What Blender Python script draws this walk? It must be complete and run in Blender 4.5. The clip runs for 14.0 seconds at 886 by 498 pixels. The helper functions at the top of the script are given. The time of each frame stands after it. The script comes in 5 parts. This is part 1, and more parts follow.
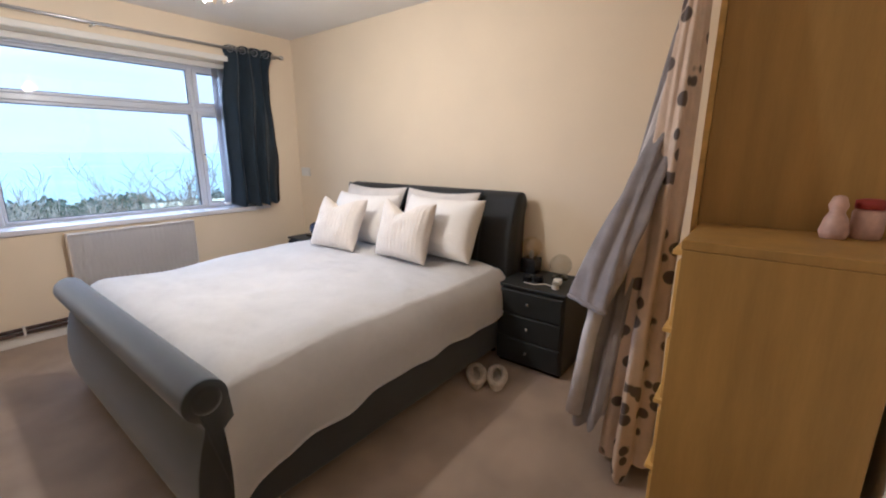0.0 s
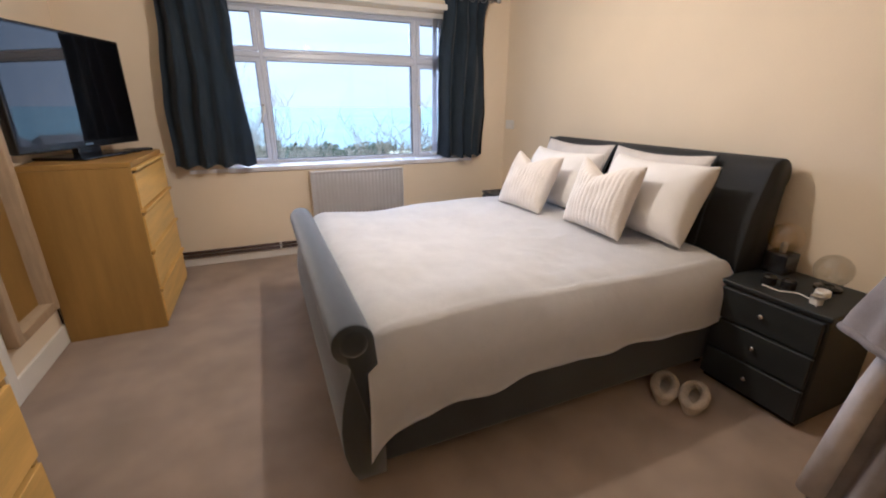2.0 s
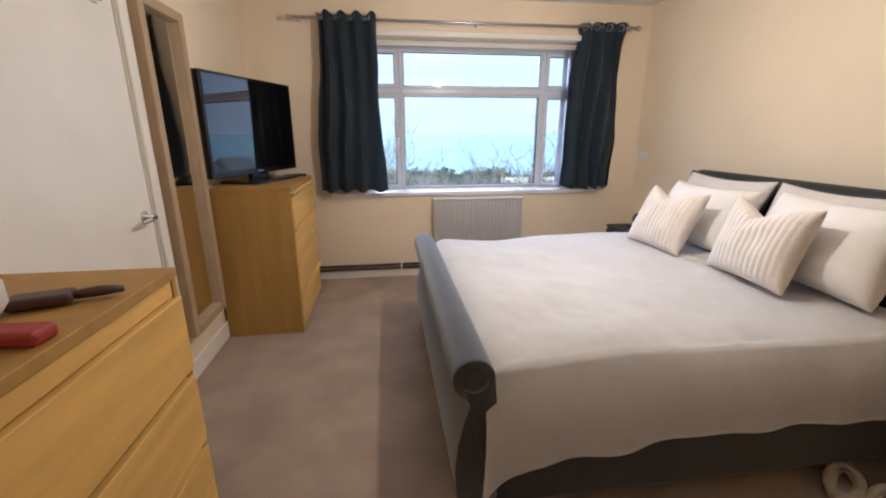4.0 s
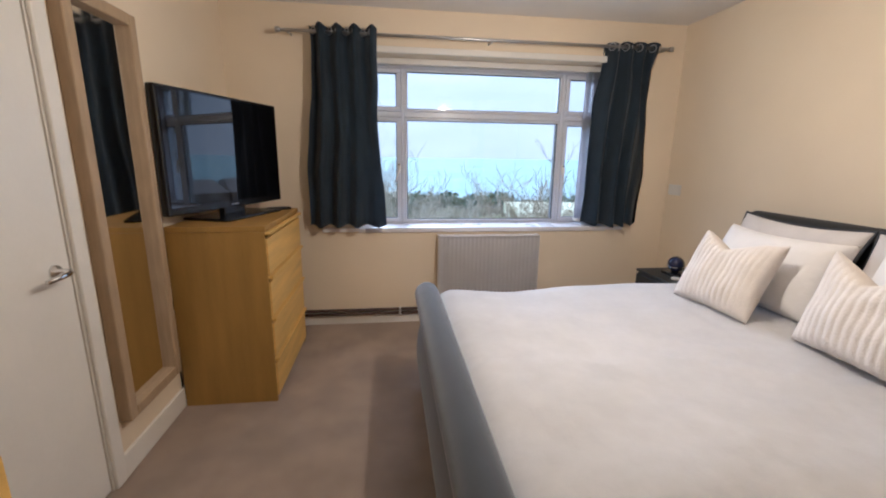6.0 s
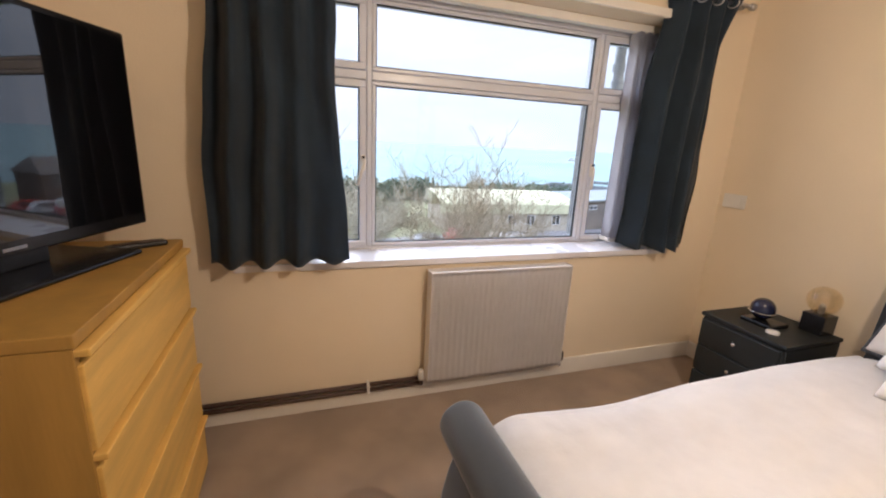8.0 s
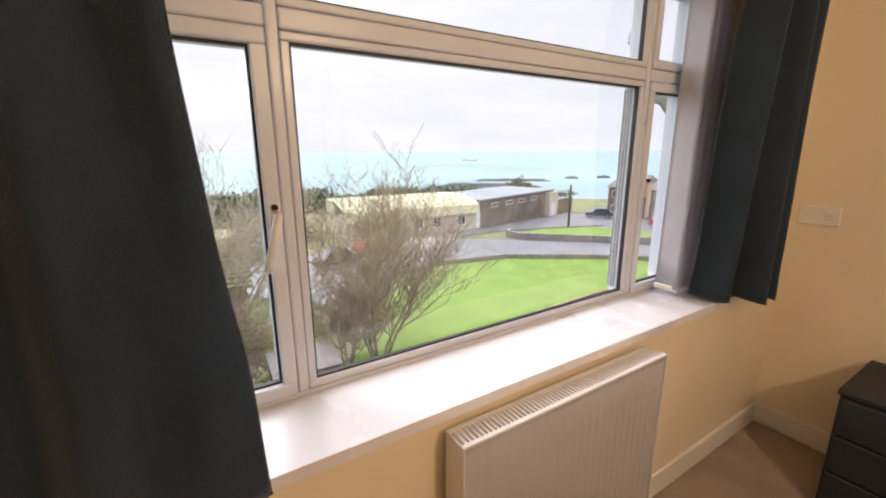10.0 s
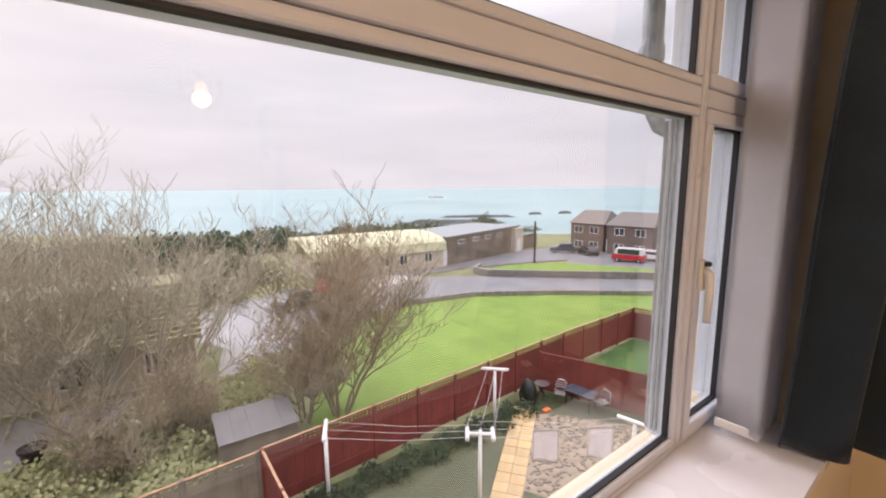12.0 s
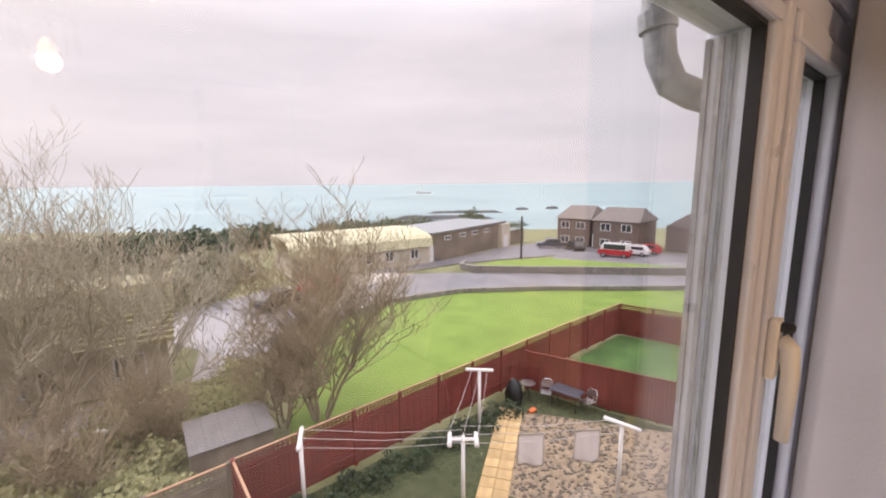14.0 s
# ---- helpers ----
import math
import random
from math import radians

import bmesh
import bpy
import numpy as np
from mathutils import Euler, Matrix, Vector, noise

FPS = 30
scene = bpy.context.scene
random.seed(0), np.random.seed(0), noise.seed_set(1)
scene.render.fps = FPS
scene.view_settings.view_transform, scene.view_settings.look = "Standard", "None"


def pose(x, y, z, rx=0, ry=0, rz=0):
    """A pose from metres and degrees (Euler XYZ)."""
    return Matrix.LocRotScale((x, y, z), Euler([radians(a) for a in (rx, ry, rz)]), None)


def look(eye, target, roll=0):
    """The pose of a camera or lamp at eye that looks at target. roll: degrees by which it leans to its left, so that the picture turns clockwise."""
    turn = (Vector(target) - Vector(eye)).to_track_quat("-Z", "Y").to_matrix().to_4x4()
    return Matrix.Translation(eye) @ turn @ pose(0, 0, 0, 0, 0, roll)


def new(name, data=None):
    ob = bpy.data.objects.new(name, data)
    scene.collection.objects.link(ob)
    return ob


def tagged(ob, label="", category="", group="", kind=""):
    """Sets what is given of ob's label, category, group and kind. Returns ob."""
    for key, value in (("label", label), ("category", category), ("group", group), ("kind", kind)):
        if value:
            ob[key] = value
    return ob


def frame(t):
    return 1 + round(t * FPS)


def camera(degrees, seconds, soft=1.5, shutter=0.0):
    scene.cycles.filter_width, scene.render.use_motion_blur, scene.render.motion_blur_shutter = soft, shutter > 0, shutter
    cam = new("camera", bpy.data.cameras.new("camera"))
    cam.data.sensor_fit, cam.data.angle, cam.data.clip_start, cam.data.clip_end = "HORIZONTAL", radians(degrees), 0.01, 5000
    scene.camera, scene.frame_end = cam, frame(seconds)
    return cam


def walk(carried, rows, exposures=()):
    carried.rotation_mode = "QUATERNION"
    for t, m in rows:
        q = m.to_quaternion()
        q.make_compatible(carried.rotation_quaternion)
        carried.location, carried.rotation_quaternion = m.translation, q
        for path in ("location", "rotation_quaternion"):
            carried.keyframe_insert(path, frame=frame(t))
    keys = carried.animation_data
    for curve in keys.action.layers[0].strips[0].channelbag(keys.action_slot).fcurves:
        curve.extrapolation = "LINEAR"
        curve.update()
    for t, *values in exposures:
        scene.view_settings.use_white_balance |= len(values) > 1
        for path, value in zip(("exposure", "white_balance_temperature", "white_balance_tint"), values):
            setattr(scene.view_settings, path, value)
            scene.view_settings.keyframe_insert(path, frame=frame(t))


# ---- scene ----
cam = camera(93.9, 14.0, soft=2.0)
PATH = [
    (0, (0.912, 0.241, 1.324), (2.445, 1.442, 0.867), 0.1),
    (0.5, (0.998, 0.301, 1.331), (2.23, 1.811, 0.882), 0.4),
    (1, (1.102, 0.318, 1.334), (2.036, 2.023, 0.862), 1.5),
    (1.5, (1.146, 0.343, 1.317), (1.982, 2.079, 0.778), 1.6),
    (2, (1.163, 0.357, 1.29), (1.91, 2.094, 0.638), 0.2),
    (2.5, (1.124, 0.359, 1.274), (1.659, 2.154, 0.573), -0.4),
    (3, (1.079, 0.371, 1.285), (1.414, 2.232, 0.634), -0.7),
    (5.5, (1.141, 0.615, 1.361), (1.383, 2.548, 0.907), -0.0),
    (6, (1.14, 0.9, 1.361), (1.395, 2.835, 0.927), 0.8),
    (6.5, (1.121, 1.184, 1.359), (1.329, 3.128, 0.935), 1.7),
    (7, (1.074, 1.487, 1.385), (1.317, 3.422, 0.938), 2.5),
    (7.5, (0.921, 1.843, 1.38), (1.36, 3.735, 0.902), 3.2),
    (10, (1.05, 3.434, 1.417), (2.092, 5.077, 0.953), -0.3),
    (10.5, (1.166, 3.614, 1.424), (2.282, 5.22, 1.003), -0.5),
    (11, (1.293, 3.796, 1.437), (2.457, 5.379, 1.062), -0.4),
    (11.5, (1.485, 3.985, 1.481), (2.665, 5.563, 1.142), -0.6),
    (12, (1.516, 4.001, 1.49), (2.706, 5.581, 1.195), -0.5),
    (12.5, (1.573, 4.026, 1.465), (2.707, 5.643, 1.151), -0.7),
    (13, (1.71, 4.155, 1.465), (2.932, 5.72, 1.161), -0.9),
    (13.5, (1.864, 4.245, 1.477), (3.161, 5.752, 1.161), -1.0),
    (14, (2.005, 4.295, 1.48), (3.249, 5.85, 1.161), -0.6),
]
EXPOSURES = [(0.0, 0.88, 4450, 12), (1.0, 0.84, 4650, 14), (2.0, 0.84, 4650, 14), (3.0, 0.84, 4650, 13), (5.5, 0.70, 4650, 13), (6.0, 0.64, 4650, 13), (7.0, 0.56, 4750, 14), (7.7, 0.82, 5150, 16), (10.0, 0.70, 6200, 18), (10.5, 0.46, 6100, 18), (11.0, 0.42, 6200, 20), (14.0, 0.38, 6600, 26)]
walk(cam, [(t, look(eye, target, roll)) for t, eye, target, roll in PATH], EXPOSURES)

# ---- light ----
world = bpy.data.worlds.new("overcast_sky")
scene.world = world
world.use_nodes = True
wn, wl = world.node_tree.nodes, world.node_tree.links
wn.clear()
w_out = wn.new("ShaderNodeOutputWorld")
w_bg = wn.new("ShaderNodeBackground")
w_sky = wn.new("ShaderNodeTexSky")
w_sky.sky_type, w_sky.sun_disc = "NISHITA", False
w_sky.sun_elevation, w_sky.sun_rotation = radians(28), radians(-15)
w_sky.dust_density, w_sky.air_density = 4.0, 1.0
w_tc = wn.new("ShaderNodeTexCoord")
w_map = wn.new("ShaderNodeMapping")
w_map.inputs["Scale"].default_value = (1.2, 1.2, 7.0)
w_noise = wn.new("ShaderNodeTexNoise")
w_noise.inputs["Scale"].default_value, w_noise.inputs["Detail"].default_value = 2.2, 5.0
w_ramp = wn.new("ShaderNodeValToRGB")
w_ramp.color_ramp.elements[0].position, w_ramp.color_ramp.elements[0].color = 0.3, (6.0, 6.0, 6.2, 1)
w_ramp.color_ramp.elements[1].position, w_ramp.color_ramp.elements[1].color = 0.7, (7.1, 6.95, 7.05, 1)
w_mix = wn.new("ShaderNodeMixRGB")
w_mix.inputs[0].default_value = 0.97
# an overcast sky grows brighter towards the zenith
w_sep = wn.new("ShaderNodeSeparateXYZ")
w_up = wn.new("ShaderNodeMapRange")
w_up.inputs["From Min"].default_value, w_up.inputs["From Max"].default_value = 0.30, 1.0
w_up.inputs["To Min"].default_value, w_up.inputs["To Max"].default_value = 1.0, 3.8
w_zen = wn.new("ShaderNodeVectorMath")
w_zen.operation = "SCALE"
wl.new(w_tc.outputs["Generated"], w_sep.inputs["Vector"])
wl.new(w_sep.outputs["Z"], w_up.inputs["Value"])
wl.new(w_up.outputs["Result"], w_zen.inputs["Scale"])
wl.new(w_mix.outputs["Color"], w_zen.inputs[0])
w_bg.inputs["Strength"].default_value = 0.1
wl.new(w_tc.outputs["Generated"], w_map.inputs["Vector"])
wl.new(w_map.outputs["Vector"], w_noise.inputs["Vector"])
wl.new(w_noise.outputs["Fac"], w_ramp.inputs["Fac"])
wl.new(w_sky.outputs["Color"], w_mix.inputs[1])
wl.new(w_ramp.outputs["Color"], w_mix.inputs[2])
wl.new(w_zen.outputs["Vector"], w_bg.inputs["Color"])
wl.new(w_bg.outputs["Background"], w_out.inputs["Surface"])

sun = new("sun", bpy.data.lights.new("sun", "SUN"))
sun.data.energy, sun.data.angle, sun.data.color = 2.0, radians(50), (1.0, 0.97, 0.93)
sun.matrix_world = look((-8, 40, 21), (1.8, 3.0, 0.8))

LAMP = Vector((1.88, 2.33, 2.01))
bulb_light = new("pendant_bulb_light", bpy.data.lights.new("pendant_bulb_light", "POINT"))
bulb_light.data.energy, bulb_light.data.color, bulb_light.data.shadow_soft_size = 31.0, (1.0, 0.735, 0.44), 0.035
bulb_light.location = LAMP + Vector((0, 0, -0.04))


# ---- materials ----
def mat(name, col, rough=0.6, metal=0.0, vary=0.12, scale=8.0, bump=0.0, bscale=60.0, stretch=(1, 1, 1), col2=None, coat=0.0, sheen=0.0, rand=0.0):
    m = bpy.data.materials.new(name)
    m.use_nodes = True
    n, l = m.node_tree.nodes, m.node_tree.links
    b = n["Principled BSDF"]
    tc, mp = n.new("ShaderNodeTexCoord"), n.new("ShaderNodeMapping")
    mp.inputs["Scale"].default_value = stretch
    l.new(tc.outputs["Object"], mp.inputs["Vector"])
    big, ramp = n.new("ShaderNodeTexNoise"), n.new("ShaderNodeValToRGB")
    big.inputs["Scale"].default_value, big.inputs["Detail"].default_value = scale, 6.0
    l.new(mp.outputs["Vector"], big.inputs["Vector"])
    dark = [c * (1 - vary) for c in col]
    lite = list(col2) if col2 else [min(1, c * (1 + vary)) for c in col]
    e = ramp.color_ramp.elements
    e[0].position, e[0].color, e[1].position, e[1].color = 0.32, (*dark, 1), 0.68, (*lite, 1)
    l.new(big.outputs["Fac"], ramp.inputs["Fac"])
    fine = n.new("ShaderNodeTexNoise")
    fine.inputs["Scale"].default_value, fine.inputs["Detail"].default_value = bscale, 3.0
    l.new(mp.outputs["Vector"], fine.inputs["Vector"])
    hue = n.new("ShaderNodeHueSaturation")
    val = n.new("ShaderNodeMapRange")
    val.inputs["To Min"].default_value, val.inputs["To Max"].default_value = 1 - vary * 0.7, 1 + vary * 0.7
    l.new(fine.outputs["Fac"], val.inputs["Value"])
    if rand:
        info, r2, mul = n.new("ShaderNodeObjectInfo"), n.new("ShaderNodeMapRange"), n.new("ShaderNodeMath")
        r2.inputs["To Min"].default_value, r2.inputs["To Max"].default_value = 1 - rand, 1 + rand
        mul.operation = "MULTIPLY"
        l.new(info.outputs["Random"], r2.inputs["Value"])
        l.new(val.outputs["Result"], mul.inputs[0])
        l.new(r2.outputs["Result"], mul.inputs[1])
        l.new(mul.outputs["Value"], hue.inputs["Value"])
    else:
        l.new(val.outputs["Result"], hue.inputs["Value"])
    l.new(ramp.outputs["Color"], hue.inputs["Color"])
    l.new(hue.outputs["Color"], b.inputs["Base Color"])
    rr = n.new("ShaderNodeMapRange")
    rr.inputs["To Min"].default_value, rr.inputs["To Max"].default_value = max(0.02, rough - 0.08), min(1, rough + 0.08)
    l.new(big.outputs["Fac"], rr.inputs["Value"])
    l.new(rr.outputs["Result"], b.inputs["Roughness"])
    b.inputs["Metallic"].default_value = metal
    b.inputs["Coat Weight"].default_value = coat
    b.inputs["Sheen Weight"].default_value = sheen
    if bump:
        bp = n.new("ShaderNodeBump")
        bp.inputs["Strength"].default_value, bp.inputs["Distance"].default_value = bump, 0.01
        l.new(fine.outputs["Fac"], bp.inputs["Height"])
        l.new(bp.outputs["Normal"], b.inputs["Normal"])
    return m


def glass_mat(name, tint=(0.97, 0.99, 0.98), gloss=1.0, base=0.035):
    m = bpy.data.materials.new(name)
    m.use_nodes = True
    n, l = m.node_tree.nodes, m.node_tree.links
    n.clear()
    out, mix, tr, gl, fr, pw = (n.new("ShaderNode" + k) for k in ("OutputMaterial", "MixShader", "BsdfTransparent", "BsdfGlossy", "LayerWeight", "Math"))
    tr.inputs["Color"].default_value = (*tint, 1)
    gl.inputs["Roughness"].default_value = 0.0
    gl.inputs["Color"].default_value = (gloss, gloss, gloss, 1)
    fr.inputs["Blend"].default_value = 0.5
    pw.operation = "POWER"
    pw.inputs[1].default_value = 4.0
    rng = n.new("ShaderNodeMapRange")
    rng.inputs["To Min"].default_value, rng.inputs["To Max"].default_value = base, 0.75
    l.new(fr.outputs["Facing"], pw.inputs[0])
    l.new(pw.outputs["Value"], rng.inputs["Value"])
    l.new(rng.outputs["Result"], mix.inputs["Fac"])
    l.new(tr.outputs["BSDF"], mix.inputs[1])
    l.new(gl.outputs["BSDF"], mix.inputs[2])
    l.new(mix.outputs["Shader"], out.inputs["Surface"])
    return m


def glow_mat(name, col, power):
    m = bpy.data.materials.new(name)
    m.use_nodes = True
    b = m.node_tree.nodes["Principled BSDF"]
    b.inputs["Base Color"].default_value = (*col, 1)
    b.inputs["Emission Color"].default_value = (*col, 1)
    b.inputs["Emission Strength"].default_value = power
    return m


M_WALL = mat("cream_wall_paint", (0.82, 0.705, 0.53), 0.75, vary=0.035, scale=1.6, bump=0.12, bscale=130)
M_CEIL = mat("white_ceiling_paint", (0.82, 0.80, 0.77), 0.8, vary=0.03, scale=2, bump=0.1, bscale=110)
M_CARPET = mat("taupe_carpet", (0.41, 0.315, 0.24), 0.97, vary=0.16, scale=3.5, bump=0.9, bscale=260, sheen=0.15)
M_GLOSS = mat("white_gloss_paint", (0.82, 0.79, 0.73), 0.32, vary=0.03, scale=4)
# Blue tint in the base colour offsets the pendant's warm light on the frame.
M_UPVC = mat("blue_tinted_upvc", (0.67, 0.70, 0.79), 0.3, vary=0.025, scale=5)
M_BOARD = mat("white_window_board_paint", (0.78, 0.775, 0.81), 0.28, vary=0.04, scale=3, bump=0.03, bscale=20)
M_SEAL = mat("black_rubber_seal", (0.015, 0.015, 0.017), 0.6)
M_GLASS = glass_mat("window_glass")
# Lighting is put into one oak: panels toned darker, drawer and door fronts brighter.
M_OAK = mat("oak_veneer_shaded", (0.37, 0.215, 0.044), 0.55, vary=0.12, scale=2.5, bscale=30, stretch=(6, 6, 0.6), bump=0.05)
M_OAK2 = mat("oak_veneer_lit", (0.68, 0.43, 0.105), 0.45, vary=0.14, scale=2.5, bscale=28, stretch=(0.7, 0.7, 7), bump=0.05)
# Near-black colour that stands in for the shade in the drawer gaps.
M_GAP_SHADE = mat("gap_shade", (0.06, 0.04, 0.02), 0.9)
M_VELVET = mat("charcoal_velvet", (0.024, 0.030, 0.036), 0.8, vary=0.25, scale=5, bump=0.1, bscale=260, sheen=0.5)
M_HEAD = mat("near_black_leather", (0.010, 0.011, 0.012), 0.72, vary=0.25, scale=6, bump=0.12, bscale=140, sheen=0.08)
M_DUVET = mat("white_cotton", (0.94, 0.92, 0.91), 0.85, vary=0.03, scale=6, bump=0.18, bscale=24, sheen=0.1)
M_PILLOW = mat("white_pillowcase", (0.82, 0.79, 0.76), 0.85, vary=0.03, scale=6, bump=0.2, bscale=30)
M_KNIT = mat("cream_ribbed_knit", (0.76, 0.70, 0.64), 0.9, vary=0.05, scale=10, bump=0.4, bscale=160)
M_LINEN = mat("pale_grey_linen", (0.66, 0.62, 0.59), 0.9, vary=0.05, scale=10, bump=0.3, bscale=180)
M_PIPE_TRIM = mat("dark_grey_piping", (0.045, 0.048, 0.055), 0.8)
M_CURTAIN = mat("navy_curtain_cloth", (0.036, 0.058, 0.088), 0.85, vary=0.18, scale=6, bump=0.3, bscale=220, sheen=0.3)
M_STEEL = mat("brushed_steel", (0.55, 0.55, 0.56), 0.32, 1.0, vary=0.06)
M_CHROME = mat("polished_chrome", (0.75, 0.75, 0.76), 0.12, 1.0, vary=0.03)
M_RAD = mat("radiator_enamel", (0.86, 0.83, 0.82), 0.35, vary=0.02)
M_DARKPIPE = mat("brown_pipe_paint", (0.075, 0.045, 0.035), 0.5, vary=0.2)
M_BEDSIDE = mat("dark_teal_grey_leather", (0.015, 0.019, 0.021), 0.55, vary=0.18, scale=9, bump=0.12, bscale=120)
M_SCREEN = mat("black_glass_screen", (0.004, 0.004, 0.005), -0.06, vary=0.0, coat=1.0)
M_PLASTIC = mat("black_gloss_plastic", (0.012, 0.012, 0.014), 0.22)
M_BLIND = mat("pale_blind_fabric", (0.76, 0.75, 0.79), 0.8, vary=0.03, bump=0.04, bscale=200)
M_ROBE = mat("grey_towelling", (0.29, 0.26, 0.265), 0.95, vary=0.15, scale=14, bump=0.5, bscale=420)
M_ROBE_W = mat("pale_fleece_lining", (0.62, 0.57, 0.56), 0.95, vary=0.1, scale=14, bump=0.5, bscale=420)
M_FUR = mat("cream_faux_fur", (0.66, 0.58, 0.48), 0.98, vary=0.2, scale=20, bump=1.0, bscale=150)
M_FRAMEWOOD = mat("brown_wood_frame", (0.42, 0.31, 0.19), 0.5, vary=0.08, stretch=(6, 6, 1))
M_MIRROR = mat("mirror_silver", (0.92, 0.93, 0.93), 0.01, 1.0, vary=0.0)
M_GLOBE = glass_mat("amber_globe_glass", (0.95, 0.89, 0.76), base=0.12)
M_DOME = glass_mat("clear_grey_glass", (0.84, 0.83, 0.80), base=0.10)
M_NAVY = mat("navy_gloss_ceramic", (0.02, 0.025, 0.07), 0.12, vary=0.2, coat=0.5)
M_WHITEPL = mat("white_plastic", (0.78, 0.76, 0.72), 0.4, vary=0.03)
M_BULB = glow_mat("warm_lamp_glass", (1.0, 0.70, 0.36), 2.5)
M_PINK = mat("pink_glaze", (0.60, 0.40, 0.33), 0.4, vary=0.2, scale=20)
M_RED = mat("red_leather", (0.30, 0.03, 0.02), 0.5)


def spotted(name, base, spot):
    m = mat(name, base, 0.95, vary=0.08, scale=14, bump=0.5, bscale=400)
    n, l = m.node_tree.nodes, m.node_tree.links
    b = n["Principled BSDF"]
    old = b.inputs["Base Color"].links[0].from_socket
    v = n.new("ShaderNodeTexVoronoi")
    v.inputs["Scale"].default_value = 12.5
    tc = n.new("ShaderNodeTexCoord")
    l.new(tc.outputs["Object"], v.inputs["Vector"])
    r = n.new("ShaderNodeValToRGB")
    r.color_ramp.elements[0].position, r.color_ramp.elements[0].color = 0.30, (1, 1, 1, 1)
    r.color_ramp.elements[1].position, r.color_ramp.elements[1].color = 0.36, (0, 0, 0, 1)
    l.new(v.outputs["Distance"], r.inputs["Fac"])
    mx = n.new("ShaderNodeMixRGB")
    mx.inputs[2].default_value = (*spot, 1)
    l.new(r.outputs["Color"], mx.inputs[0])
    l.new(old, mx.inputs[1])
    l.new(mx.outputs["Color"], b.inputs["Base Color"])
    return m


M_SPOT = spotted("animal_spot_fleece", (0.70, 0.55, 0.43), (0.13, 0.10, 0.09))


# ---- mesh helpers ----
def finish(name, bm, material, smooth=False):
    me = bpy.data.meshes.new(name)
    bmesh.ops.recalc_face_normals(bm, faces=bm.faces[:])
    bm.to_mesh(me)
    bm.free()
    me.materials.append(material)
    if smooth:
        me.shade_smooth()
    return me


def part(name, bm, material, parent, label="", smooth=False):
    ob = new(name, finish(name, bm, material, smooth))
    ob.parent = parent
    if label:
        ob["label"] = label
    return ob


def solid(name, bm, material, label, category, kind="", group="", smooth=False):
    return tagged(new(name, finish(name, bm, material, smooth)), label, category, group, kind)


def thing(name, label, category, m=None, group="", kind=""):
    ob = new(name)
    ob.empty_display_size = 0.1
    if m is not None:
        ob.matrix_basis = m
    return tagged(ob, label, category, group, kind)


def box(x0, x1, y0, y1, z0, z1, bevel=0.0, seg=2, bm=None):
    own = bmesh.new()
    bmesh.ops.create_cube(own, size=1.0)
    for v in own.verts:
        v.co = ((x0 + x1) / 2 + v.co.x * (x1 - x0), (y0 + y1) / 2 + v.co.y * (y1 - y0), (z0 + z1) / 2 + v.co.z * (z1 - z0))
    if bevel:
        bmesh.ops.bevel(own, geom=own.edges[:], offset=bevel, segments=seg, affect="EDGES", profile=0.5)
    if bm is None:
        return own
    me = bpy.data.meshes.new("tmp")
    own.to_mesh(me)
    own.free()
    bm.from_mesh(me)
    bpy.data.meshes.remove(me)
    return bm


def tube(points, r, seg=10, bm=None, caps=True):
    """A round tube along points; r may be a list."""
    bm = bm or bmesh.new()
    pts = [Vector(p) for p in points]
    rs = r if isinstance(r, (list, tuple)) else [r] * len(pts)
    rings = []
    ref = None
    for i, p in enumerate(pts):
        d = (pts[min(i + 1, len(pts) - 1)] - pts[max(i - 1, 0)]).normalized()
        if ref is None or abs(ref.dot(d)) > 0.95:
            ref = Vector((0, 0, 1)) if abs(d.z) < 0.9 else Vector((1, 0, 0))
        a = d.cross(ref).normalized()
        b = a.cross(d).normalized()
        ref = b
        rings.append([bm.verts.new(p + (a * math.cos(2 * math.pi * k / seg) + b * math.sin(2 * math.pi * k / seg)) * rs[i]) for k in range(seg)])
    for q, s in zip(rings, rings[1:]):
        for k in range(seg):
            bm.faces.new((q[k], q[(k + 1) % seg], s[(k + 1) % seg], s[k]))
    if caps:
        bm.faces.new(rings[0])
        bm.faces.new(rings[-1])
    return bm


def lathe(profile, seg=28, centre=(0, 0, 0), bm=None):
    bm = bm or bmesh.new()
    c = Vector(centre)
    rings = [[bm.verts.new(c + Vector((r * math.cos(2 * math.pi * k / seg), r * math.sin(2 * math.pi * k / seg), z))) for k in range(seg)] for r, z in profile]
    for q, s in zip(rings, rings[1:]):
        for k in range(seg):
            bm.faces.new((q[k], q[(k + 1) % seg], s[(k + 1) % seg], s[k]))
    bm.faces.new(rings[0])
    bm.faces.new(rings[-1])
    return bm


def extrude_y(profile, y0, y1, bm=None, nseg=1):
    """A closed outline in x, z drawn out along y."""
    bm = bm or bmesh.new()
    rows = [[bm.verts.new((x, y0 + (y1 - y0) * k / nseg, z)) for x, z in profile] for k in range(nseg + 1)]
    n = len(profile)
    for a, b in zip(rows, rows[1:]):
        for i in range(n):
            bm.faces.new((a[i], a[(i + 1) % n], b[(i + 1) % n], b[i]))
    bm.faces.new(rows[0])
    bm.faces.new(rows[-1])
    return bm


